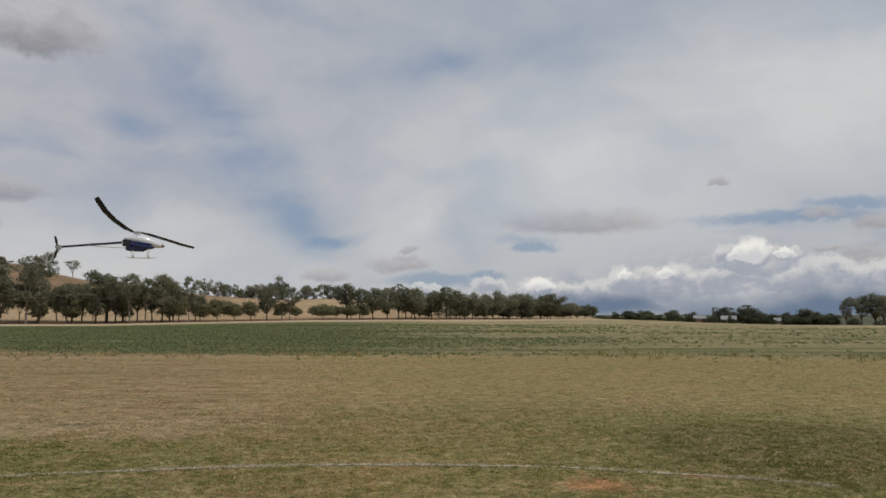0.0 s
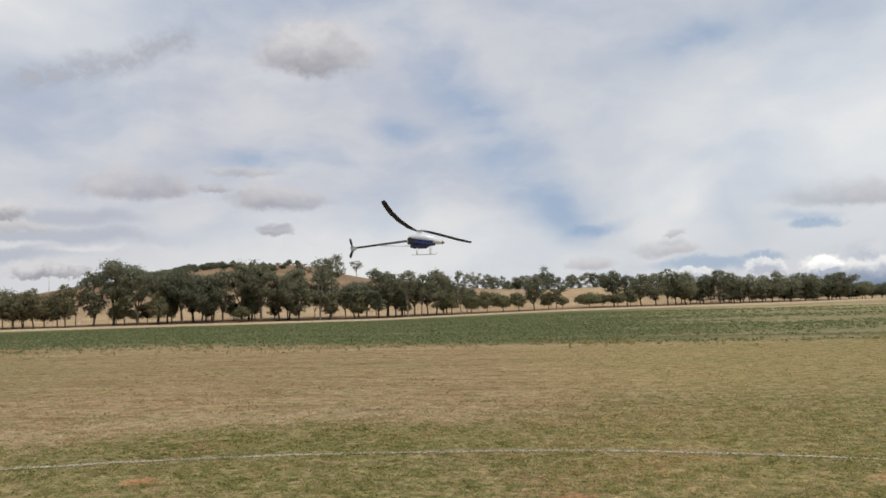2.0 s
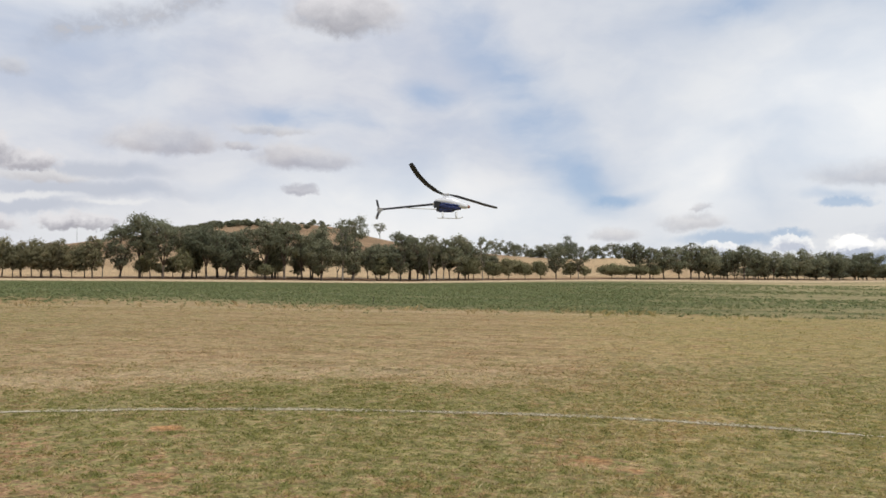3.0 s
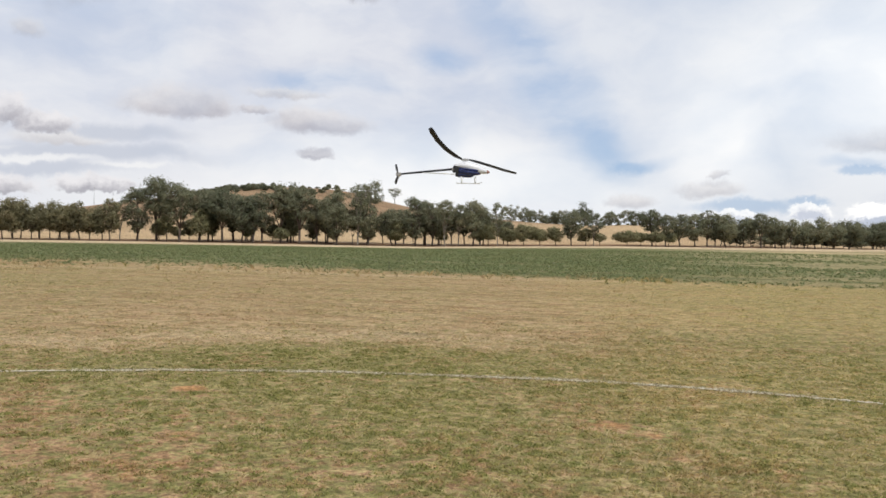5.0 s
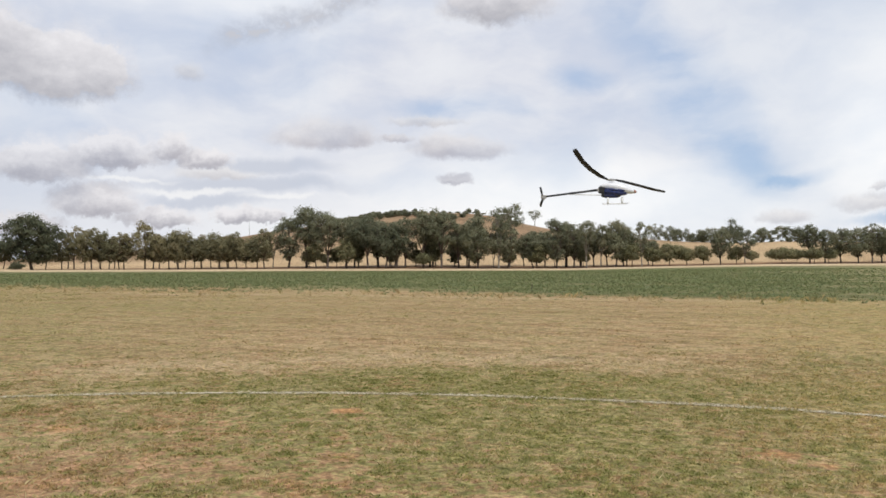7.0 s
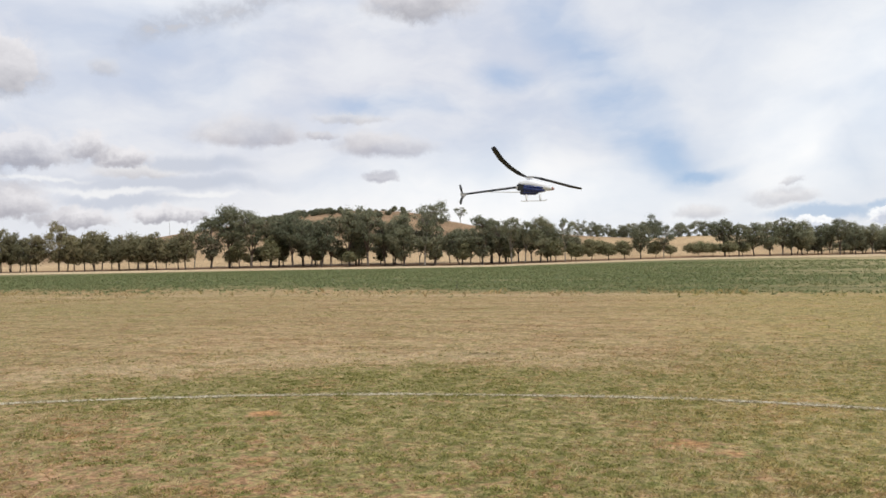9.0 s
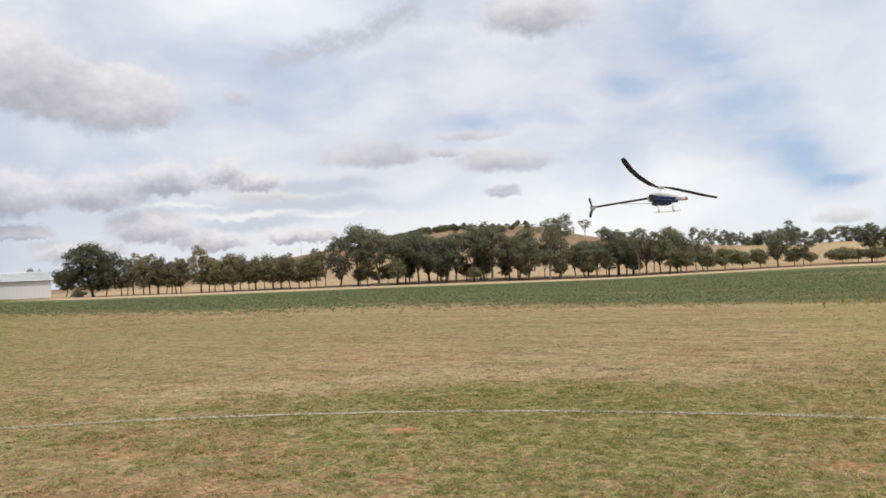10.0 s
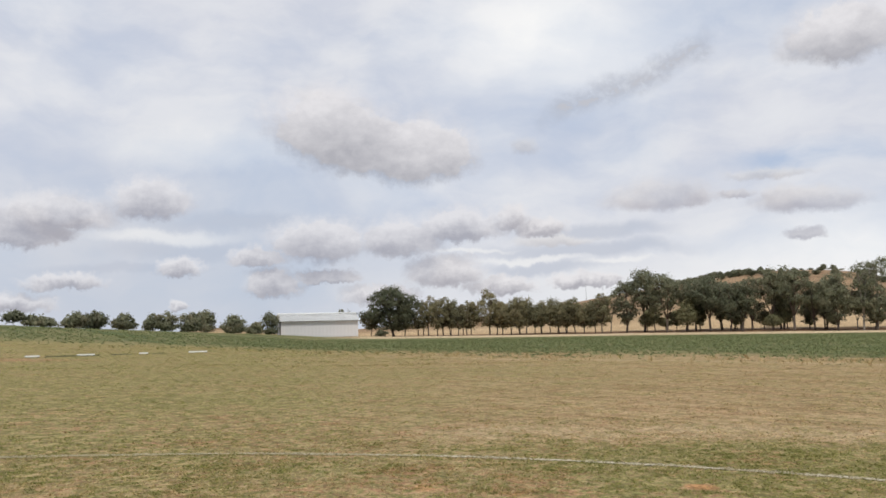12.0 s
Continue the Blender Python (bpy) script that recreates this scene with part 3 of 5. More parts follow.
def build_grass():
    for count, r0, r1, tall, wide, spread, seed in ((100000, 4.5, 16.0, 0.023, 0.0105, 0.036, 3), (46000, 10.0, 42.0, 0.020, 0.028, 0.10, 4), (12000, 40.0, 78.0, 0.030, 0.050, 0.2, 5)):
        az, r, g = scatter(count, -34 if r0 < 40 else 44, 88, r0, r1, 0.5, seed)
        f = turf_fields(az, r)
        x, y = -r * np.sin(np.radians(az)), r * np.cos(np.radians(az))
        patchy = np.clip((az - 28) / 20, 0, 1)
        clump = 0.45 * value_noise(x * 6.5, y * 6.5, 8) + 0.25 * value_noise(x * 15.0, y * 15.0, 9) + 0.3 * value_noise(x * 2.2, y * 2.2, 10)
        joint = np.clip((16 - r) / 6, 0, 1) if r0 < 8 else np.clip((r - 9) / 6, 0, 1) if r0 < 20 else 1.0
        keep = g.uniform(0, 1, count) < joint * np.clip((1.2 + 0.9 * patchy) * clump + 0.12 - 0.42 * patchy - (0.5 + 1.1 * value_noise(x * 1.3, y * 1.3, 44)) * f["bare"], 0.02, 1)
        az, r, clump, patchy = az[keep], r[keep], clump[keep], patchy[keep]
        k = 0.5 + 1.0 * clump
        blade_field("grass", az, r, g, 6, k * tall, k * wide, k * spread, 1.6 if r0 < 8 else 1.9, BLADES, "short patchy lawn grass, part green and part dry", "grass", (np.interp(az, (8, 24), (0.3, 0.7)) + 0.45 * patchy) * (clump - 0.5) - np.interp(az, (8, 22), (0.12, 0.0)))


def build_crop():
    az, r, g = scatter(100000, -32, 86, 30, 135, 0.95, 6)
    t = np.interp(az, TURF_AZ, TURF_R)
    d = edge_r(az)
    x, y = -r * np.sin(np.radians(az)), r * np.cos(np.radians(az))
    n = 0.45 * value_noise(x * 0.06, y * 0.35 + x * 0.05, 11) + 0.3 * value_noise(x * 0.3, y * 0.5, 12) + 0.25 * value_noise(x * 1.2, y * 1.2, 13)
    n = n + np.clip((6 - az) / 12, 0, 1) * 0.55 * (value_noise(x * 0.03 + 50, y * 0.16, 17) - 0.62)
    ramp = np.clip((r - t + 1.0) / np.interp(az, (14, 42), (4.0, 20.0)), 0.0, 1) ** np.interp(az, (16, 36), (0.8, 1.5)) * (r < d - np.where((az < 60) & (az > -11), verge_depth(az), 1))
    thin = np.clip(1.0 - 0.028 * np.clip(8 - az, 0, 30) - 0.02 * np.clip(az - 50, 0, 40), 0.25, 1)
    keep = g.uniform(0, 1, len(az)) < ramp * thin * np.clip(2.6 * n - np.interp(az, (2, 16), (0.80, 0.42)), np.interp(az, (2, 16), (0.03, 0.12)), 1)
    az, r = az[keep], r[keep]
    s = g.uniform(0.6, 1.2, len(az)) * np.clip(r / 45, 1, 2.2) ** 0.5
    blade_field("crop_plants", az, r, g, 5, 0.10 * s, 0.07 * s, 0.13 * s, 1.5, CROP, "low leafy green crop growing in a broad strip", "crop")


def build_rough():
    """Longer straw and weeds along the edge of the crop."""
    az, r, g = scatter(5200, -34, 88, 30, 72, 0.9, 14)
    t = np.interp(az, TURF_AZ, TURF_R)
    x, y = -r * np.sin(np.radians(az)), r * np.cos(np.radians(az))
    keep = (np.abs(r - t + 0.5) < 2.2) & (value_noise(x * 0.5, y * 0.5, 15) > 0.42)
    az, r = az[keep], r[keep]
    s = g.uniform(0.5, 1.3, len(az))
    blade_field("dry_weeds", az, r, g, 7, 0.22 * s, 0.02 * s, 0.14 * s, 0.9, BLADES, "tall straw and weeds along the crop's edge", "weeds")


def build_dark_weeds():
    """Dark leafy clumps scattered along the edge of the mown ground."""
    az, r, g = scatter(700, -34, 88, 30, 76, 0.9, 19)
    t = np.interp(az, TURF_AZ, TURF_R)
    keep = np.abs(r - t + 1.8) < 2.0
    az, r = az[keep], r[keep]
    s = g.uniform(0.5, 1.2, len(az))
    blade_field("weed_clumps", az, r, g, 9, 0.07 * s, 0.022 * s, 0.09 * s, 1.2, CROP, "small leafy weeds dotted along the field edge", "weeds")


def build_strip_weeds():
    """A thin dark line of weeds along the marker boards."""
    g = np.random.default_rng(41)
    az = g.uniform(66.5, 83, 420)
    az = az[value_noise(az * 1.3, az * 0, 42) > 0.42]
    r = np.array([board_r(a) for a in az]) + g.normal(0, 0.25, len(az))
    s = g.uniform(0.4, 1.0, len(az))
    blade_field("weed_clumps", az, r, g, 9, 0.09 * s, 0.03 * s, 0.16 * s, 1.4, DENSE, "small leafy weeds along the marker boards", "weeds")


def board_r(az):
    """Distance of the line on which the marker boards lie."""
    return next(d for d in np.arange(30, 70, 0.25) if math.degrees(math.atan2(float(land(az, d)) - EYE, d)) > -1.10)


def build_near_grass():
    """The same lawn underfoot and behind the viewpoint."""
    az, r, g = scatter(26000, -180, 180, 0.5, 11.0, 0.5, 27)
    x, y = -r * np.sin(np.radians(az)), r * np.cos(np.radians(az))
    keep = ((r < 4.6) | (az < -34) | (az > 88)) & (value_noise(x * 4.3, y * 4.3, 8) > 0.3)
    az, r = az[keep], r[keep]
    k = np.ones(len(az))
    blade_field("grass", az, r, g, 5, k * 0.032, k * 0.0085, k * 0.06, 1.1, BLADES, "short patchy lawn grass, part green and part dry", "grass")


def build_straw():
    """Longer dry blades standing out of the short turf."""
    az, r, g = scatter(14000, -34, 88, 4.6, 13.0, 0.5, 23)
    x, y = -r * np.sin(np.radians(az)), r * np.cos(np.radians(az))
    keep = value_noise(x * 1.3, y * 1.3, 24) > 0.45
    az, r = az[keep], r[keep]
    s = g.uniform(0.5, 1.2, len(az))
    blade_field("straw_blades", az, r, g, 2, 0.044 * s, 0.0042 * s, 0.03 * s, 1.3, STRAW, "long dry pale blades standing out of the lawn", "grass")


build_grass()
build_near_grass()
build_straw()
build_crop()
build_rough()
build_dark_weeds()
build_strip_weeds()


def build_line():
    """The painted boundary line, bent round the flying ground."""
    co = (6.58694e-06, -0.000239069, 0.0005958922, -0.03338543, 0.3443122, 8.695203)
    g = np.random.default_rng(21)
    xs = np.arange(-14.5, 4.0, 0.03)
    ys = np.polyval(co, np.clip(xs, -13.6, 4.0) + 5)
    ys = np.where(xs < -13.6, np.polyval(co, -8.6) + (xs + 13.6) * 1.6, ys)
    d = np.stack([np.gradient(xs), np.gradient(ys)], -1)
    d /= np.linalg.norm(d, axis=1)[:, None]
    nrm = np.stack([-d[:, 1], d[:, 0]], -1)
    s = np.cumsum(np.hypot(np.gradient(xs), np.gradient(ys)))
    wob = (value_noise(s * 1.1, s * 0, 31) - 0.5) * 0.05
    w = (0.040 + np.interp(xs, (-14, -6), (0.05, 0.0)) + 0.035 * (value_noise(s * 3, s * 0, 32) - 0.5)) * np.interp(xs, (2.9, 3.9), (1.0, 0.25))
    fray = g.uniform(-0.024, 0.024, (len(xs), 2))
    up = np.stack([xs, ys], -1) + nrm * (wob + w + fray[:, 0])[:, None]
    dn = np.stack([xs, ys], -1) + nrm * (wob - w + fray[:, 1])[:, None]

    def raise_(p):
        az = np.degrees(np.arctan2(-p[:, 0], p[:, 1]))
        return np.column_stack([p, land(az, np.hypot(p[:, 0], p[:, 1])) + 0.008])

    verts = np.concatenate([raise_(up), raise_(dn)])
    n = len(xs)
    i = np.arange(n - 1)
    faces = np.stack([i, i + n, i + n + 1, i + 1], -1)
    m, k = material("line_paint")
    p = position(k)
    split = k.add("ShaderNodeSeparateXYZ")
    k.put(split.inputs[0], p)
    faded = k.math("ADD", k.span(split.outputs[0], -7.0, -11.5, 0.0, 0.17), k.span(split.outputs[0], 2.6, 3.9, 0.0, 0.25))
    worn = k.span(k.math("ADD", k.math("ADD", k.noise(p, 18.0, 5.0, 0.7), faded), k.math("MULTIPLY", k.math("SUBTRACT", k.noise(p, 1.4, 3.0), 0.5), 0.3)), 0.45, 0.66)
    c = k.mix(worn, (0.58, 0.52, 0.42), (0.30, 0.26, 0.15))
    finish(k, c, 0.9, bump=k.noise(p, 60.0, 3.0), bump_size=0.02, spec=0.1)
    ob = new("painted_line", mesh_from_arrays("painted_line", verts, faces, m))
    tagged(ob, "worn white painted boundary line on the grass", "line", kind="structure")
    # blades along it that took the paint
    i = g.integers(0, n, 3800)
    i = i[value_noise(s[i] * 1.7, s[i] * 0, 33) + np.interp(xs[i], (-11.5, -7.5, 2.5, 4), (-0.5, 0.1, 0.1, -0.3)) > 0.3]
    q = np.stack([xs[i], ys[i]], -1) + nrm[i] * (wob[i] + g.normal(0, 0.035, len(i)))[:, None]
    az, r = np.degrees(np.arctan2(-q[:, 0], q[:, 1])), np.hypot(q[:, 0], q[:, 1])
    one = g.uniform(0.6, 1.2, len(i))
    blade_field("painted_grass", az, r, g, 3, 0.030 * one, 0.009 * one, 0.03 * one, 1.3, PAINTED, "grass blades whitened by line paint", "grass")


build_line()

# ---- trees ----
def tube(bm, points, radii, sides=6):
    """A tapered tube through the points."""
    rings = []
    pts = [Vector(p) for p in points]
    for i, (p, r) in enumerate(zip(pts, radii)):
        d = (pts[min(i + 1, len(pts) - 1)] - pts[max(i - 1, 0)]).normalized()
        q = d.to_track_quat("Z", "Y")
        rings.append([bm.verts.new(p + q @ Vector((r * math.cos(2 * math.pi * j / sides), r * math.sin(2 * math.pi * j / sides), 0))) for j in range(sides)])
    for a, b in zip(rings, rings[1:]):
        for j in range(sides):
            bm.faces.new((a[j], a[(j + 1) % sides], b[(j + 1) % sides], b[j])).smooth = True
    bm.faces.new(rings[0][::-1])
    bm.faces.new(rings[-1])


def as_mesh(name, bm, mat):
    me = bpy.data.meshes.new(name)
    bm.to_mesh(me)
    bm.free()
    me.materials.append(mat)
    return me


# style: clump radius (of the width), clumps, leaf size, how much of the leaves cover, crown profile (fullest height, power), fork height, trunk radius (of the height), main limbs
STYLES = {
    "gum": (0.125, 54, 0.40, 0.42, 0.62, 2.0, 0.13, 0.020, 5),
    "open_gum": (0.120, 30, 0.36, 0.42, 0.66, 2.0, 0.22, 0.015, 4),
    "far_gum": (0.15, 34, 0.50, 0.45, 0.55, 2.0, 0.16, 0.018, 3),
    "she_oak": (0.125, 48, 0.36, 0.42, 0.42, 1.5, 0.22, 0.016, 3),
    "young": (0.165, 32, 0.34, 0.50, 0.42, 2.2, 0.45, 0.020, 3),
    "dense": (0.098, 115, 0.44, 0.50, 0.40, 2.0, 0.12, 0.028, 6),
    "bush": (0.160, 40, 0.42, 0.48, 0.30, 2.0, 0.10, 0.020, 5),
    "scrub": (0.160, 34, 0.46, 0.48, 0.30, 2.0, 0.10, 0.020, 4),
    "far_bush": (0.200, 26, 0.70, 0.50, 0.15, 2.2, 0.12, 0.020, 3),
    "poplar": (0.280, 26, 0.34, 0.55, 0.40, 2.2, 0.30, 0.016, 2),
}


def tree_meshes(style, h, w, lo, seed, bark, leaves):
    """Trunk with limbs, and a crown of leafy clumps at the limbs' ends, h high, w wide, the crown from lo of the height upward."""
    rad, clumps, leaf, cover, full, power, fork, trunk_r, limbs = STYLES[style]
    g = np.random.default_rng(seed)
    rc = rad * w
    z0, z1 = lo * h + 0.35 * rc, h - 0.62 * rc
    if z1 < z0 + 0.1:
        z0, z1 = 0.5 * (lo + 1) * h - 0.05, 0.5 * (lo + 1) * h + 0.05
    turns = g.uniform(0, 6.28, 3)
    lean = g.normal(0, 0.05, 2) * w
    centres = []
    for _ in range(clumps * 60):
        if len(centres) >= clumps:
            break
        u = g.uniform(0, 1)
        side = (full - u) / full if u < full else (u - full) / (1 - full)
        reach = max(0.0, 1 - side ** power) ** 0.5
        a = g.uniform(0, 2 * math.pi)
        lobe = 1 + 0.16 * math.sin(2 * a + turns[0]) + 0.14 * math.sin(3 * a + turns[1]) + 0.22 * math.sin(10 * u + turns[2] + a)
        q = g.uniform(0.03, 1.0) ** 0.42 * reach * lobe * (0.5 * w - 0.72 * rc)
        p = np.array([q * math.cos(a) + lean[0] * u, q * math.sin(a) + lean[1] * u, z0 + u * (z1 - z0)])
        if all(np.linalg.norm(p - q2) > rc * 0.95 for q2 in centres):
            centres.append(p)
    centres = np.array(centres)
    centres[np.argmax(centres[:, 2]), 2] = z1
    count = len(centres)
    radius = g.uniform(0.55, 1.40, count) * rc
    per = np.maximum(24, (cover * 4 * math.pi * radius ** 2 / (0.39 * leaf ** 2)).astype(int))
    n = int(per.sum())
    at_c, size = np.repeat(centres, per, 0), np.repeat(radius, per)
    v = g.normal(0, 1, (n, 3))
    v /= np.linalg.norm(v, axis=1)[:, None]
    v[:, 2] = np.where(v[:, 2] < -0.8, v[:, 2] * -0.8, v[:, 2])
    depth = np.where(g.uniform(0, 1, n) < 0.26, g.uniform(0.95, 1.6, n), g.uniform(0.1, 1.0, n) ** 0.45)
    at = at_c + v * (size * depth)[:, None] * np.array([1.0, 1.0, 0.78])
    facing = v + g.normal(0, 0.55, (n, 3))
    a1 = np.cross(facing, g.normal(0, 1, (n, 3)))
    a1 /= np.linalg.norm(a1, axis=1)[:, None]
    a2 = np.cross(facing, a1)
    a2 /= np.linalg.norm(a2, axis=1)[:, None]
    s = (leaf * g.uniform(0.55, 1.3, n) * np.where(depth > 1.1, 0.72, 1.0))[:, None]
    a1, a2 = a1 * s * 0.62, a2 * s * 0.36
    c0, c1, c2 = at - a1 * 1.05, at + a2 * 1.25 + a1 * 0.25, at - a2 * 0.9 + a1 * 0.8
    flip = (np.einsum("ij,ij->i", np.cross(c1 - c0, c2 - c0), v) < 0)[:, None]
    c1, c2 = np.where(flip, c2, c1), np.where(flip, c1, c2)
    corners = np.stack([c0, c1, c2], 1).reshape(-1, 3)
    corners[:, 2] = np.maximum(corners[:, 2], 0.03)
    crown = mesh_from_arrays("crown", corners, np.arange(n * 3).reshape(-1, 3), leaves, smooth=True)
    middle = np.array([0, 0, z0 + 0.35 * (z1 - z0)])
    outward = (at - middle) / np.array([w, w, h * (1 - lo)])
    nrm = v * 0.6 + outward * 0.9 + g.normal(0, 0.25, (n, 3)) + np.array([0, 0, 0.2])
    nrm /= np.linalg.norm(nrm, axis=1)[:, None]
    crown.normals_split_custom_set_from_vertices(np.repeat(nrm, 3, 0))
    # trunk, main limbs, and a branch to each clump
    trunk = bmesh.new()
    r0 = trunk_r * h
    foot_z = max(fork * h, min(lo, 0.3) * h * 0.8)
    top = np.array([g.normal(0, 0.02 * w), g.normal(0, 0.02 * w), foot_z])
    tube(trunk, [(0, 0, -0.25), (0, 0, 0.15), tuple(top * 0.55), tuple(top)], [r0 * 1.5, r0 * 1.1, r0 * 0.95, r0 * 0.85], 8)
    joints = [top]
    for k in range(limbs):
        a = 2 * math.pi * (k + g.uniform(-0.25, 0.25)) / limbs + turns[0]
        out = np.array([math.cos(a), math.sin(a), 0])
        rise = g.uniform(0.35, 0.75)
        spread = g.uniform(0.14, 0.30) * w * (0.5 if k == 0 else 1.0)
        end = top + out * spread + np.array([0, 0, rise * (z1 - foot_z)])
        m1 = top + out * spread * 0.35 + np.array([0, 0, 0.30 * (end[2] - foot_z)])
        m2 = top + out * spread * 0.75 + np.array([0, 0, 0.65 * (end[2] - foot_z)])
        tube(trunk, [tuple(top - np.array([0, 0, r0])), tuple(m1), tuple(m2), tuple(end)], [r0 * 0.62, r0 * 0.48, r0 * 0.36, r0 * 0.2], 6)
        joints += [m1, m2, end]
    joints = np.array(joints)
    for c in centres:
        below = joints[joints[:, 2] < c[2] + 0.2 * rc]
        near = below if len(below) else joints[:1]
        base = near[np.argmin(np.linalg.norm(near - c, axis=1))]
        mid = base * 0.5 + c * 0.5 + np.array([0, 0, 0.12 * rc])
        tube(trunk, [tuple(base), tuple(mid), tuple(c)], [r0 * 0.26, r0 * 0.17, r0 * 0.06], 5)
    return as_mesh("trunk", trunk, bark), crown


FOLIAGE = {"gum": (BARK, GUM), "open_gum": (PALE_BARK, GUM), "far_gum": (BARK, GUM), "she_oak": (BARK, OAK), "young": (BARK, OLIVE), "dense": (BARK, DENSE), "bush": (BARK, GUM), "scrub": (BARK, DENSE), "far_bush": (BARK, DENSE), "poplar": (BARK, DENSE)}
NOMINAL = {"far_gum": (10.0, 7.2, 0.22, (26, 27, 28)), "open_gum": (12.0, 7.0, 0.42, (5, 6)), "bush": (6.0, 6.5, 0.06, (17, 18, 19)), "scrub": (6.0, 6.5, 0.02, (31, 32, 33)), "poplar": (9.0, 1.6, 0.08, (22,)), "far_bush": (6.0, 7.0, 0.0, (23, 24, 25)), "young": (5.0, 5.0, 0.26, (12, 13, 14)), "gum": (14.0, 8.0, 0.25, (1, 2))}
PROTOTYPES = {kind: [tree_meshes(kind, h, w, lo, s, *FOLIAGE[kind]) for s in seeds] for kind, (h, w, lo, seeds) in NOMINAL.items()}

TREE_WORDS = {
    "gum": ("gum_tree", "dark olive gum tree with several limbs and a clumpy crown", "gum tree"),
    "open_gum": ("gum_tree", "tall gum tree with a pale forked trunk and open crown", "gum tree"),
    "far_gum": ("gum_tree", "distant grey-green gum tree with a rounded clumpy crown", "gum tree"),
    "she_oak": ("windbreak_tree", "fine-leaved brownish green windbreak tree on a bare slim trunk", "tree"),
    "young": ("young_tree", "small round-headed young tree on a thin clear stem", "tree"),
    "dense": ("shade_tree", "broad dark green shade tree with a dense crown", "tree"),
    "bush": ("bushy_tree", "low bushy dark green tree branching from the ground", "tree"),
    "scrub": ("bushy_tree", "low dark bushy tree standing on its own", "tree"),
    "far_bush": ("scrub_tree", "low dark scrubby tree in the far tree line", "tree"),
    "poplar": ("poplar", "narrow upright dark poplar among distant roofs", "tree"),
}
tree_rng = random.Random(5)


def plant(kind, az, r, top_el, width_deg, group, lo=None):
    """A tree at its place, as high as its top's elevation asks, as wide as the angle it fills; with lo it is grown to measure, else taken from the nursery."""
    foot = ground_point(az, r)
    height = max(EYE + r * math.tan(radians(top_el)) - foot.z, 1.5)
    width = r * radians(width_deg)
    name, label, category = TREE_WORDS[kind]
    root = new(name)
    root.empty_display_size = 0.5
    turn = tree_rng.uniform(0, 360)
    if lo is None:
        h0, w0 = NOMINAL[kind][:2]
        meshes = tree_rng.choice(PROTOTYPES[kind])
        size = (width / w0, width / w0, height / h0, 1)
    else:
        meshes = tree_meshes(kind, height, width, lo, tree_rng.randrange(10 ** 6), *FOLIAGE[kind])
        size = (1, 1, 1, 1)
    for part_name, me in zip(("trunk", "crown"), meshes):
        ob = new(part_name, me)
        ob.parent = root
    root.matrix_world = Matrix.Translation(foot) @ pose(0, 0, 0, 0, 0, turn) @ Matrix.Diagonal(size)
    return tagged(root, label, category, group)


# azimuth, elevation of the top, width in degrees, the crown's base as a share of the height
tall_gums = [(40.93, 3.04, 1.89, 0.14), (39.74, 3.69, 2.7, 0.39), (38.31, 3.28, 2.16, 0.38), (37.07, 3.0, 1.82, 0.45), (35.57, 3.11, 2.44, 0.38), (34.34, 2.48, 1.94, 0.24), (33.59, 2.76, 1.8, 0.22), (32.99, 2.96, 1.81, 0.21), (31.75, 3.47, 2.2, 0.4), (30.49, 3.49, 1.99, 0.4), (29.3, 2.5, 1.69, 0.41), (27.99, 2.94, 2.55, 0.19), (25.94, 2.3, 2.02, 0.19), (24.18, 1.88, 1.95, 0.23), (22.59, 2.78, 1.79, 0.13), (21.42, 2.32, 1.72, 0.22), (18.61, 2.56, 2.1, 0.17), (11.89, 1.94, 1.59, 0.23), (6.53, 2.11, 1.52, 0.39), (5.66, 1.7, 1.22, 0.25), (4.74, 1.77, 1.49, 0.24), (3.78, 1.84, 1.82, 0.18), (3.02, 2.09, 1.32, 0.21), (2.5, 1.83, 1.38, 0.2)]
pale_gums = [(26.9, 1.82, 1.71, 0.4), (25.82, 3.81, 2.1, 0.58), (26.56, 3.26, 1.24, 0.61), (20.56, 2.6, 1.79, 0.49), (19.62, 2.37, 1.4, 0.58), (16.91, 2.45, 1.39, 0.48), (10.39, 1.75, 1.34, 0.42), (41.98, 2.06, 1.18, 0.41)]
young_trees = [(39.09, 1.4, 1.22, 0.31), (37.0, 1.69, 1.46, 0.17), (31.74, 0.52, 1.1, 0.25), (23.98, 1.14, 1.17, 0.24), (17.56, 0.97, 1.24, 0.27), (16.2, 0.82, 1.16, 0.24), (15.13, 0.98, 1.46, 0.22), (14.01, 0.75, 1.22, 0.26), (12.95, 0.87, 1.22, 0.24), (10.91, 0.79, 1.13, 0.22), (9.97, 0.49, 0.74, 0.29), (8.16, 0.65, 1.47, 0.29), (7.28, 0.54, 1.02, 0.32), (6.27, 0.65, 1.15, 0.29), (5.44, 0.58, 0.93, 0.31)]
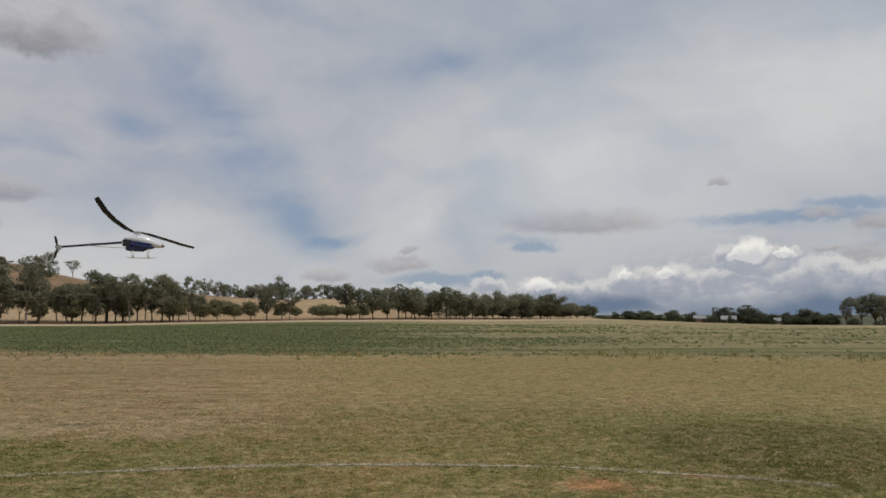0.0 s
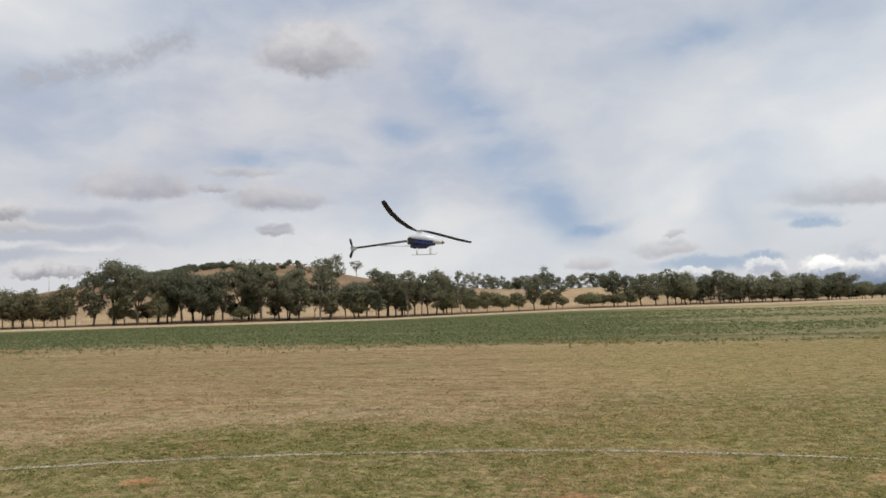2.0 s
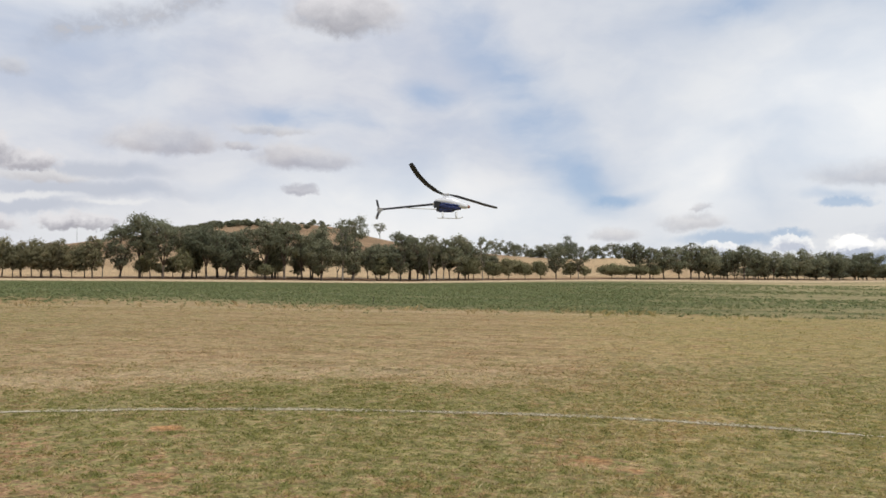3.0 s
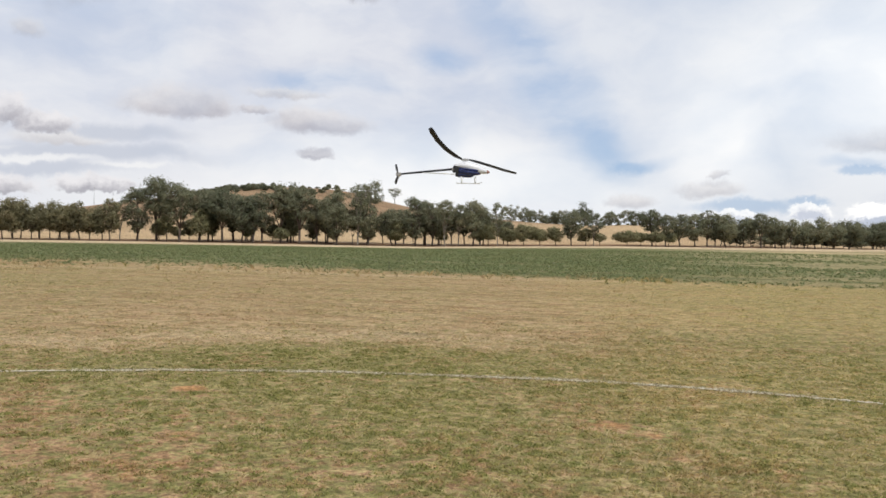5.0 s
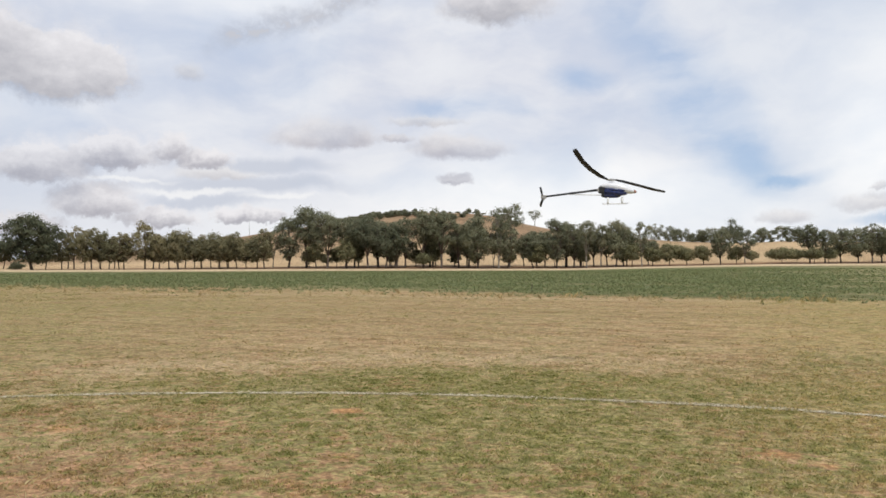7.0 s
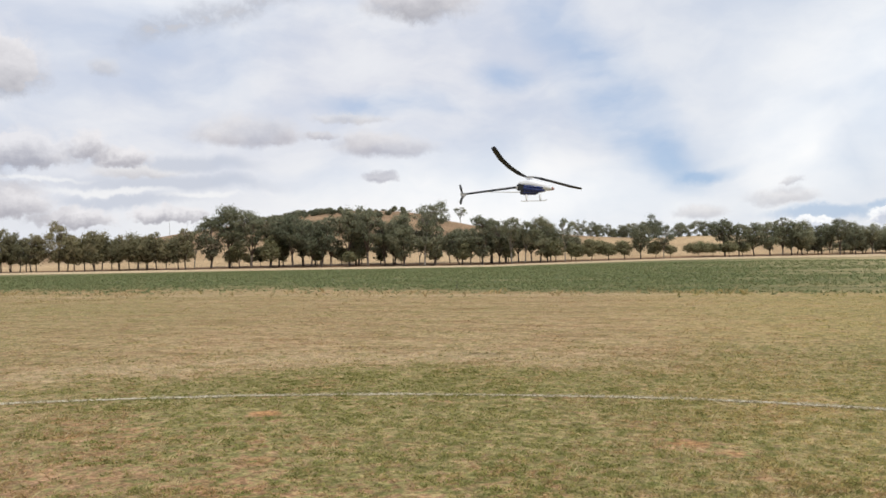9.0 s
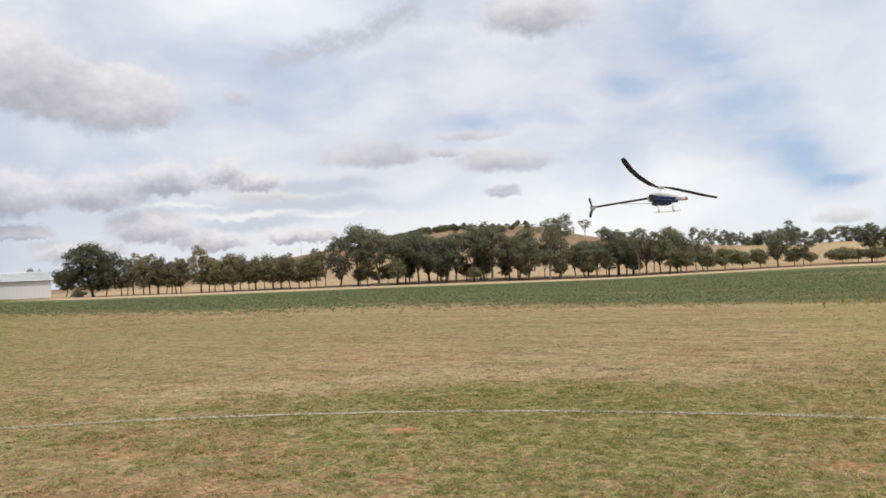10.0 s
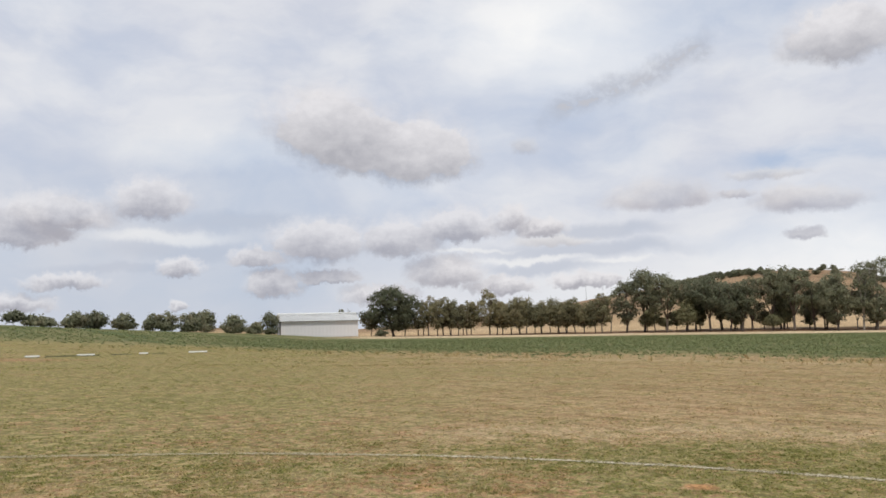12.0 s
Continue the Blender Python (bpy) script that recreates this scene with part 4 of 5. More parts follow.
oaks = [(43.75, 1.7, 1.55, 0.26), (43.01, 1.86, 1.43, 0.24), (42.56, 2.27, 1.3, 0.25), (58.31, 1.53, 1.39, 0.3), (55.99, 1.76, 1.43, 0.27), (55.07, 1.88, 1.17, 0.25), (54.36, 2.34, 1.05, 0.21), (53.74, 2.11, 1.33, 0.23), (53.35, 2.24, 1.41, 0.22), (52.82, 2.01, 1.28, 0.24), (52.33, 1.7, 1.0, 0.28), (51.72, 2.02, 1.36, 0.24), (51.43, 1.86, 1.22, 0.26), (50.15, 2.69, 1.68, 0.19), (49.65, 2.04, 1.24, 0.24), (49.28, 1.91, 1.32, 0.25), (48.66, 1.97, 1.55, 0.24), (48.1, 2.15, 1.71, 0.23), (47.07, 1.62, 1.42, 0.29), (46.61, 1.8, 1.2, 0.26), (45.44, 1.92, 1.96, 0.25), (44.95, 1.82, 1.52, 0.26), (44.34, 1.96, 1.29, 0.24)]
on_the_rise = [(15.82, 2.33, 1.31, 0.28), (15.13, 2.14, 0.85, 0.32), (14.59, 1.95, 0.92, 0.42), (13.98, 1.95, 0.69, 0.42), (13.6, 1.64, 0.76, 0.46), (12.99, 1.87, 0.99, 0.44), (12.5, 1.98, 1.21, 0.35), (11.85, 2.02, 0.91, 0.34), (11.03, 2.44, 1.35, 0.33), (9.35, 1.9, 1.04, 0.23), (8.79, 1.75, 0.66, 0.32), (8.24, 1.97, 1.03, 0.27), (7.69, 1.93, 0.8, 0.28), (7.18, 1.82, 0.87, 0.24), (6.02, 1.85, 0.93, 0.24)]
row_end = [(1.86, 1.76, 1.78, 0.2), (0.76, 1.55, 1.34, 0.26), (-0.29, 1.85, 1.25, 0.38), (-1.15, 1.58, 1.44, 0.25), (-2.07, 1.48, 1.02, 0.37), (-1.55, 1.02, 1.44, 0.22), (-2.84, 1.06, 1.28, 0.19), (-3.49, 1.52, 1.73, 0.14), (-4.5, 1.14, 1.38, 0.17), (-5.39, 1.44, 1.88, 0.15), (-6.76, 1.23, 1.33, 0.16), (-7.4, 1.39, 1.82, 0.15), (-8.62, 0.73, 1.29, 0.22), (-8.8, 0.66, 1.29, 0.21), (-9.68, 0.58, 1.21, 0.23), (-10.24, 0.47, 0.68, 0.26)]
crest_left = [(80.66, 1.74, 1.35, 0.4), (79.63, 1.45, 0.94, 0.25), (78.94, 1.33, 1.33, 0.1), (77.18, 1.66, 1.56, 0.05), (76.0, 1.72, 1.52, 0.05), (74.32, 1.48, 1.56, 0.08), (72.67, 1.53, 1.18, 0.1), (71.77, 1.59, 1.47, 0.1), (70.22, 1.57, 1.57, 0.08), (69.29, 1.67, 1.51, 0.1), (67.47, 1.26, 1.61, 0.06), (66.15, 0.82, 1.11, 0.04), (65.14, 1.45, 1.34, 0.06)]
town = [(-13.9, 0.15, 0.97), (-14.6, -0.05, 0.56), (-15.5, 0.22, 1.11), (-16.6, 0.08, 0.97), (-18.0, 0.41, 0.25), (-18.6, 0.41, 0.76), (-19.2, 0.08, 0.83), (-20.2, 0.51, 1.39), (-21.0, 0.08, 1.11), (-21.6, -0.05, 0.83), (-22.4, 0.07, 0.69), (-23.1, -0.12, 0.83), (-23.5, 0.26, 1.25), (-24.1, 0.07, 1.25), (-24.7, -0.12, 0.97), (-25.1, -0.02, 0.97), (-25.9, 1.0, 0.97), (-26.7, 1.06, 0.97), (-27.5, 1.23, 1.53), (-27.9, 1.13, 1.11)]
town2 = [(-11.7, 0.12, 0.47), (-12.6, 0.18, 0.94), (-13.3, 0.18, 1.07), (-13.8, 0.16, 0.81)]


def plant_all():
    jitter = random.Random(9)
    row = "windbreak row across the field"
    for az, top, w, lo in oaks:
        plant("she_oak", az, edge_r(az) + jitter.uniform(0, 5), top, w * 1.28, row, lo * 0.8)
    for az, top, w, lo in oaks[5:]:
        if jitter.random() < 0.7:
            plant("she_oak", az + jitter.choice((-1, 1)) * jitter.uniform(0.3, 0.6), edge_r(az) + jitter.uniform(8, 15), top - jitter.uniform(0.15, 0.4), w, row, lo)
    plant("dense", 56.76, edge_r(56.76) - 3, 2.98, 3.5, row, 0.13)
    for az, top, w, lo in tall_gums:
        plant("gum", az, edge_r(az) + jitter.uniform(1, 6), top, w * 1.10, row, lo)
    for az, top, w, lo in tall_gums[3:17]:
        plant("gum", az + jitter.choice((-1, 1)) * jitter.uniform(0.45, 0.7), edge_r(az) + jitter.uniform(7, 13), top - jitter.uniform(0.2, 0.5), w * 0.95, row, 0.36)
    for az, top, w, lo in tall_gums[1:17]:
        plant("young", az + jitter.uniform(-0.8, 0.8), edge_r(az) + jitter.uniform(5, 14), jitter.uniform(0.5, 1.3), jitter.uniform(0.8, 1.3), row)
    for az, top, w in ((30.9, 1.5, 1.5), (29.6, 1.3, 1.4), (28.6, 1.7, 1.6), (23.4, 1.9, 1.6), (22.0, 2.0, 1.5), (21.0, 1.7, 1.5), (20.1, 1.9, 1.5), (19.2, 1.8, 1.5), (17.9, 1.7, 1.5), (16.5, 1.2, 1.4), (36.2, 1.6, 1.5), (34.9, 1.8, 1.5)):
        plant("gum", az, edge_r(az) + jitter.uniform(8, 14), top, w * 1.1, row, 0.30)
    for az, top, w, lo in pale_gums:
        plant("open_gum", az, edge_r(az) + jitter.uniform(0, 5), top, w * 1.12, row, lo)
    for az, top, w, lo in young_trees:
        plant("young", az, edge_r(az) + jitter.uniform(0, 4), top, w * 1.1, row, lo)
    for az, top, w, lo in on_the_rise:
        plant("open_gum" if jitter.random() < 0.4 else "far_gum", az, np.interp(az, CREST_AZ, CREST_R) - jitter.uniform(5, 25), top + 0.04, w * 1.08, "gum trees on the rise", -0.06)
    for az, top, w, lo in row_end:
        plant("gum", az, edge_r(az) + jitter.uniform(0, 8), top, w * 1.1, row, lo)
        plant("far_gum", az + jitter.uniform(0.3, 0.7), edge_r(az) + jitter.uniform(8, 16), top - jitter.uniform(0.2, 0.45), w, row, lo)
    for az, top, w, lo in crest_left:
        plant("bush", az, edge_r(az) + jitter.uniform(0, 5), top, w * 1.08, "bushy trees on the left rise", lo - 0.12)
    for az, top, w in ((60.4, 1.52, 1.0), (59.8, 1.36, 0.54)):
        plant("bush", az, 225, top, w, "bushy trees behind the shed")
    plant("bush", 57.6, 196, 0.10, 1.1, "bushy trees behind the shed")
    for az, top, w in town + town2:
        kind = "poplar" if w < 0.3 else "gum" if top > 0.9 else "scrub"
        plant(kind, az, edge_r(az) + jitter.uniform(8, 25), top, w * 1.2, "trees round the far houses")
    for i in range(42):
        az = -30.5 + i * 0.48 + jitter.uniform(-0.15, 0.15)
        if jitter.random() < 0.25:
            continue
        plant("far_bush", az, edge_r(az) + jitter.uniform(30, 80), jitter.choice((-0.50, -0.44, -0.36, -0.28)) + jitter.uniform(-0.05, 0.06), jitter.uniform(0.5, 1.3), "far tree line")
    for i in range(18):
        az = 1.5 - i * 0.62 + jitter.uniform(-0.15, 0.15)
        plant("far_gum", az, edge_r(az) + jitter.uniform(6, 16), jitter.uniform(0.25, 0.75) - 0.03 * max(0, -az), jitter.uniform(0.9, 1.3), row)
    for az, top, w in ((-16.75, -0.30, 0.35), (-17.45, -0.36, 0.4), (-18.05, -0.12, 0.55), (-18.6, -0.38, 0.35), (-19.2, -0.34, 0.5), (-19.0, -0.1, 0.3), (-21.7, -0.38, 0.4)):
        plant("scrub", az, 400, top, w, "trees round the far houses")
    for az, top in ((-18.22, 0.44), (-18.38, 0.36)):
        plant("poplar", az, 414, top, 0.17, "trees round the far houses")
    plant("open_gum", -18.95, 420, 0.44, 0.7, "trees round the far houses")
    plant("open_gum", 24.03, 575, 3.40, 0.95, "trees on the hill")
    for i in range(22):
        az = 26.6 + i * 0.45 + jitter.uniform(-0.15, 0.15)
        rim = float(np.interp(az, CREST_AZ, CREST_EL))
        plant(jitter.choice(("young", "bush")), az, np.interp(az, CREST_AZ, CREST_R) - jitter.uniform(2, 25), rim + jitter.uniform(0.0, 0.11), jitter.uniform(0.16, 0.42), "trees on the hill")
    for i in range(90):
        az, r = (jitter.uniform(25.5, 38.5), jitter.uniform(460, 645)) if i < 40 else (jitter.uniform(32.0, 38.5), jitter.uniform(520, 640))
        foot = land(az, r)
        plant("bush", az, r, math.degrees(math.atan2(foot + jitter.uniform(1.6, 4.2) - EYE, r)), math.degrees(jitter.uniform(3, 8) / r), "scrub on the hill")


plant_all()


# ---- buildings and fixtures ----
def box(bm, x0, x1, y0, y1, z0, z1, bevel=0.0):
    vs = [bm.verts.new(p) for p in ((x0, y0, z0), (x1, y0, z0), (x1, y1, z0), (x0, y1, z0), (x0, y0, z1), (x1, y0, z1), (x1, y1, z1), (x0, y1, z1))]
    fs = [bm.faces.new([vs[i] for i in q]) for q in ((3, 2, 1, 0), (4, 5, 6, 7), (0, 1, 5, 4), (1, 2, 6, 5), (2, 3, 7, 6), (3, 0, 4, 7))]
    if bevel:
        bmesh.ops.bevel(bm, geom=list({e for f in fs for e in f.edges}), offset=bevel, segments=2, affect="EDGES")
    return bm


def ribbed(bm, x0, x1, z_of, y_of, pitch, depth, steps=1):
    """A ribbed sheet: columns along x, rows along u from 0 to 1, with square ribs pointing outward."""
    cols = []
    x, k = x0, 0
    while x < x1 - 1e-6:
        for off, dd in ((0.0, 0.0), (0.55, 0.0), (0.6, depth), (0.95, depth)):
            xx = min(x + off * pitch, x1)
            cols.append([bm.verts.new((xx, y_of(u) - dd, z_of(u) + dd * 0.3)) for u in (0.0, 1.0)])
        x += pitch
    cols.append([bm.verts.new((x1, y_of(u), z_of(u))) for u in (0.0, 1.0)])
    for a, b in zip(cols, cols[1:]):
        if (a[0].co - b[0].co).length > 1e-5:
            bm.faces.new((a[0], b[0], b[1], a[1]))


def build_shed():
    L, D, eave, ridge = 16.2, 9.0, 3.5, 5.0
    root = new("farm_shed")
    tagged(root, "long white steel farm shed with a low gabled roof", "shed")
    foot = ground_point(61.95, 182, -0.15)
    root.matrix_world = Matrix.Translation(foot) @ pose(0, 0, 0, 0, 0, 61.85 + 7.5)
    hx, hy = L / 2, D / 2
    for sign, nm in ((-1, "front"), (1, "rear")):
        bm = bmesh.new()
        ribbed(bm, -hx, hx, lambda u: eave * u, lambda u: 0.0, 0.76, 0.009)
        if sign > 0:
            bmesh.ops.rotate(bm, verts=bm.verts, cent=(0, 0, 0), matrix=Matrix.Rotation(math.pi, 3, "Z"))
        bmesh.ops.translate(bm, verts=bm.verts, vec=(0, sign * hy, 0))
        bmesh.ops.solidify(bm, geom=bm.faces[:], thickness=0.03)
        part("wall", bm, SHED_WALL, root, "white ribbed steel wall")
    for sign in (-1, 1):
        bm = bmesh.new()
        x = sign * hx
        prof = [(-hy, 0), (hy, 0), (hy, eave), (0, ridge), (-hy, eave)]
        bm.faces.new([bm.verts.new((x, y, z)) for y, z in prof])
        bmesh.ops.solidify(bm, geom=bm.faces[:], thickness=0.06)
        # the left end's shade is put into its colour; the right end keeps white
        gable = part("gable_wall", bm, SHED_DARK if sign < 0 else SHED_WALL, root, "gable wall coloured dark as its shaded end" if sign < 0 else "white gable wall")
        if sign < 0:
            bm = bmesh.new()
            box(bm, x - 0.14, x - 0.08, -1.9, 1.9, 0.15, 3.1, 0.02)
            part("sliding_door", bm, STEEL, gable, "grey steel sliding door")
    pitch = math.atan2(ridge - eave, hy)
    for sign in (-1, 1):
        bm = bmesh.new()
        ribbed(bm, -hx - 0.35, hx + 0.35, lambda u: eave - 0.12 + (ridge - eave + 0.16) * u, lambda u: -(hy + 0.35) * (1 - u) , 0.9, 0.03)
        if sign > 0:
            bmesh.ops.rotate(bm, verts=bm.verts, cent=(0, 0, 0), matrix=Matrix.Rotation(math.pi, 3, "Z"))
        bmesh.ops.solidify(bm, geom=bm.faces[:], thickness=-0.04)
        part("roof_sheet", bm, SHED_ROOF, root, "pale zinc roof sheet")
        # gutter coloured dark to paint the line of shade under the eave
        bm = bmesh.new()
        y = sign * (hy + 0.38)
        box(bm, -hx - 0.35, hx + 0.35, y - 0.09, y + 0.09, eave - 0.24, eave - 0.10, 0.02)
        part("gutter", bm, SHED_DARK, root, "eave gutter darkened to draw the eave's shadow line")
    bm = bmesh.new()
    tube(bm, [(-hx - 0.36, 0, ridge + 0.06), (hx + 0.36, 0, ridge + 0.06)], [0.16, 0.16], 8)
    part("ridge_cap", bm, SHED_ROOF, root)


build_shed()


def build_house(az, r, width, depth, eave, ridge, wall, roof, label):
    root = new("house")
    tagged(root, label, "house", "far houses among trees")
    root.matrix_world = Matrix.Translation(ground_point(az, r, -0.1)) @ pose(0, 0, 0, 0, 0, az)
    hx, hy = width / 2, depth / 2
    bm = bmesh.new()
    box(bm, -hx, hx, -hy, hy, 0, eave)
    walls = part("wall", bm, wall, root)
    for sign in (-1, 1):
        bm = bmesh.new()
        y = sign * (hy + 0.4)
        q = [bm.verts.new(p) for p in ((-hx - 0.4, y, eave - 0.05), (hx + 0.4, y, eave - 0.05), (hx + 0.4, 0, ridge), (-hx - 0.4, 0, ridge))]
        bm.faces.new(q if sign < 0 else q[::-1])
        bmesh.ops.solidify(bm, geom=bm.faces[:], thickness=-0.12)
        part("roof", bm, roof, root)
    for sign in (-1, 1):
        bm = bmesh.new()
        q = [bm.verts.new(p) for p in ((sign * hx, -hy, eave), (sign * hx, hy, eave), (sign * hx, 0, ridge - 0.1))]
        bm.faces.new(q)
        bmesh.ops.solidify(bm, geom=bm.faces[:], thickness=0.1)
        part("gable", bm, wall, root)
    for x in (-0.5, 0.0, 0.5):
        bm = bmesh.new()
        box(bm, x * width * 0.55 - 0.6, x * width * 0.55 + 0.6, -hy - 0.06, -hy + 0.02, 0.9, 2.1, 0.02)
        part("window" if x else "door", bm, SHED_DARK, root)


build_house(-17.15, 405, 5.0, 6, 2.0, 3.5, BRICK, HOUSE_ROOF, "low house with a pale metal roof among bushes")
build_house(-18.95, 405, 6.2, 6, 2.0, 3.7, BRICK, HOUSE_ROOF, "brick house with a pale metal roof")
build_house(-21.9, 405, 2.4, 3, 2.0, 3.4, BRICK, HOUSE_ROOF, "small grey-roofed shed among distant trees")


def build_mast(az, r, top_el, thick, name, label):
    foot = ground_point(az, r, -0.2)
    h = EYE + r * math.tan(radians(top_el)) - foot.z
    root = new(name)
    tagged(root, label, "mast")
    root.matrix_world = Matrix.Translation(foot)
    bm = bmesh.new()
    tube(bm, [(0, 0, 0), (0, 0, h * 0.5), (0, 0, h)], [thick, thick * 0.8, thick * 0.5], 8)
    part("pole", bm, STEEL, root)
    for z in (0.93, 0.8):
        bm = bmesh.new()
        box(bm, -thick * 4, thick * 4, -thick * 0.4, thick * 0.4, h * z, h * z + thick * 0.8, thick * 0.1)
        part("crossarm", bm, STEEL, root)


build_mast(43.5, 638, 2.95, 0.16, "radio_mast", "slim grey radio mast on the hill")
build_mast(35.4, 655, 3.42, 0.16, "radio_mast", "short grey radio mast on the hilltop")
build_mast(-22.2, 430, 0.3, 0.13, "power_pole", "dark timber power pole among the far houses")


def build_boards():
    """White boards lying along the end of the flying ground."""
    for az, length, turn in ((79.66, 0.75, 6), (76.62, 1.0, 3), (73.19, 0.55, -3), (69.82, 1.3, 2)):
        far = board_r(az)
        root = new("marker_board")
        tagged(root, "white-painted timber marker board lying in the grass", "board", "white marker boards")
        root.matrix_world = Matrix.Translation(ground_point(az, far, 0.0)) @ pose(0, 0, 0, 0, 0, az + turn)
        bm = bmesh.new()
        box(bm, -length / 2, length / 2, -0.10, 0.10, 0.02, 0.11, 0.012)
        part("board", bm, WHITE, root)
        for s in (-1, 1):
            bm = bmesh.new()
            box(bm, s * length * 0.42 - 0.04, s * length * 0.42 + 0.04, -0.12, 0.12, -0.05, 0.03, 0.005)
            part("foot", bm, BARK, root, "dark timber foot")


build_boards()


def build_dead_weed():
    """A dry thistle standing alone at the edge of the crop."""
    root = new("dead_weed")
    tagged(root, "dark dry thistle standing at the field edge", "weed")
    root.matrix_world = Matrix.Translation(ground_point(24.4, 41.8, 0.0))
    bm = bmesh.new()
    tube(bm, [(0, 0, -0.03), (0.01, 0, 0.2), (0.03, 0.01, 0.42)], [0.012, 0.009, 0.005], 6)
    part("stem", bm, BARK, root)
    for k in range(7):
        a = k * 2.4
        z = 0.08 + 0.05 * k
        bm = bmesh.new()
        blade(bm, [(0.01, 0, z), (0.08 * math.cos(a), 0.08 * math.sin(a), z + 0.05), (0.13 * math.cos(a), 0.13 * math.sin(a), z + 0.04)], 0.045, 0.006)
        part("leaf", bm, BARK, root)


# ---- model helicopter ----
def shiny(name, c, rough=0.25, metal=0.0):
    m, k = material(name)
    n = k.noise(k.add("ShaderNodeTexCoord").outputs["Object"], 30.0, 4.0)
    finish(k, k.mix(n, tuple(v * 0.88 for v in c), c), k.span(n, 0.2, 0.8, rough, rough + 0.12), metal, spec=0.5)
    return m


CARBON = shiny("black_carbon", (0.022, 0.022, 0.025), 0.35)
CANOPY_WHITE = shiny("white_canopy_paint", (0.78, 0.79, 0.82), 0.2)
CANOPY_BLUE = shiny("dark_blue_canopy_paint", (0.03, 0.045, 0.16), 0.2)
CANOPY_ORANGE = shiny("orange_trim_paint", (0.34, 0.17, 0.13), 0.3)
ALLOY = shiny("bare_alloy", (0.6, 0.6, 0.62), 0.3, 0.9)
SKID_WHITE = shiny("white_plastic", (0.72, 0.72, 0.70), 0.4)


def loft(bm, stations, sides=20, lower=-1.0, upper=1.0):
    """A closed skin along x: each station is x, z, half width, half height; lower and upper limit it to a band of its height."""
    rings = []
    for x, z, w, h in stations:
        ring = []
        for j in range(sides):
            a = 2 * math.pi * j / sides
            s = math.sin(a)
            s = max(lower, min(upper, s))
            c = math.copysign(math.sqrt(max(0.0, 1 - s * s)), math.cos(a)) if lower < math.sin(a) < upper else math.cos(a) * 1.0
            ring.append(bm.verts.new((x, w * c, z + h * s)))
        rings.append(ring)
    for a, b in zip(rings, rings[1:]):
        for j in range(sides):
            bm.faces.new((a[j], b[j], b[(j + 1) % sides], a[(j + 1) % sides])).smooth = True
    bm.faces.new(rings[0])
    bm.faces.new(rings[-1][::-1])


def blade(bm, points, chord, thick, twist=0.0):
    """A thin airfoil along the points, lying flat."""
    rings = []
    pts = [Vector(p) for p in points]
    for i, p in enumerate(pts):
        d = (pts[min(i + 1, len(pts) - 1)] - pts[max(i - 1, 0)]).normalized()
        side = Vector((0, 0, 1)).cross(d).normalized()
        side = Matrix.Rotation(radians(twist), 3, d) @ side
        up = d.cross(side)
        c = chord * (0.55 if i == 0 else 0.8 if i == len(pts) - 1 else 1.0)
        ring = [p + side * c * f + up * thick * t for f, t in ((-0.5, 0.0), (-0.2, 0.45), (0.2, 0.55), (0.42, 0.3), (0.5, 0.0), (0.42, -0.25), (0.1, -0.4), (-0.2, -0.3))]
        rings.append([bm.verts.new(v) for v in ring])
    for a, b in zip(rings, rings[1:]):
        for j in range(8):
            bm.faces.new((a[j], a[(j + 1) % 8], b[(j + 1) % 8], b[j])).smooth = True
    bm.faces.new(rings[0][::-1])
    bm.faces.new(rings[-1])


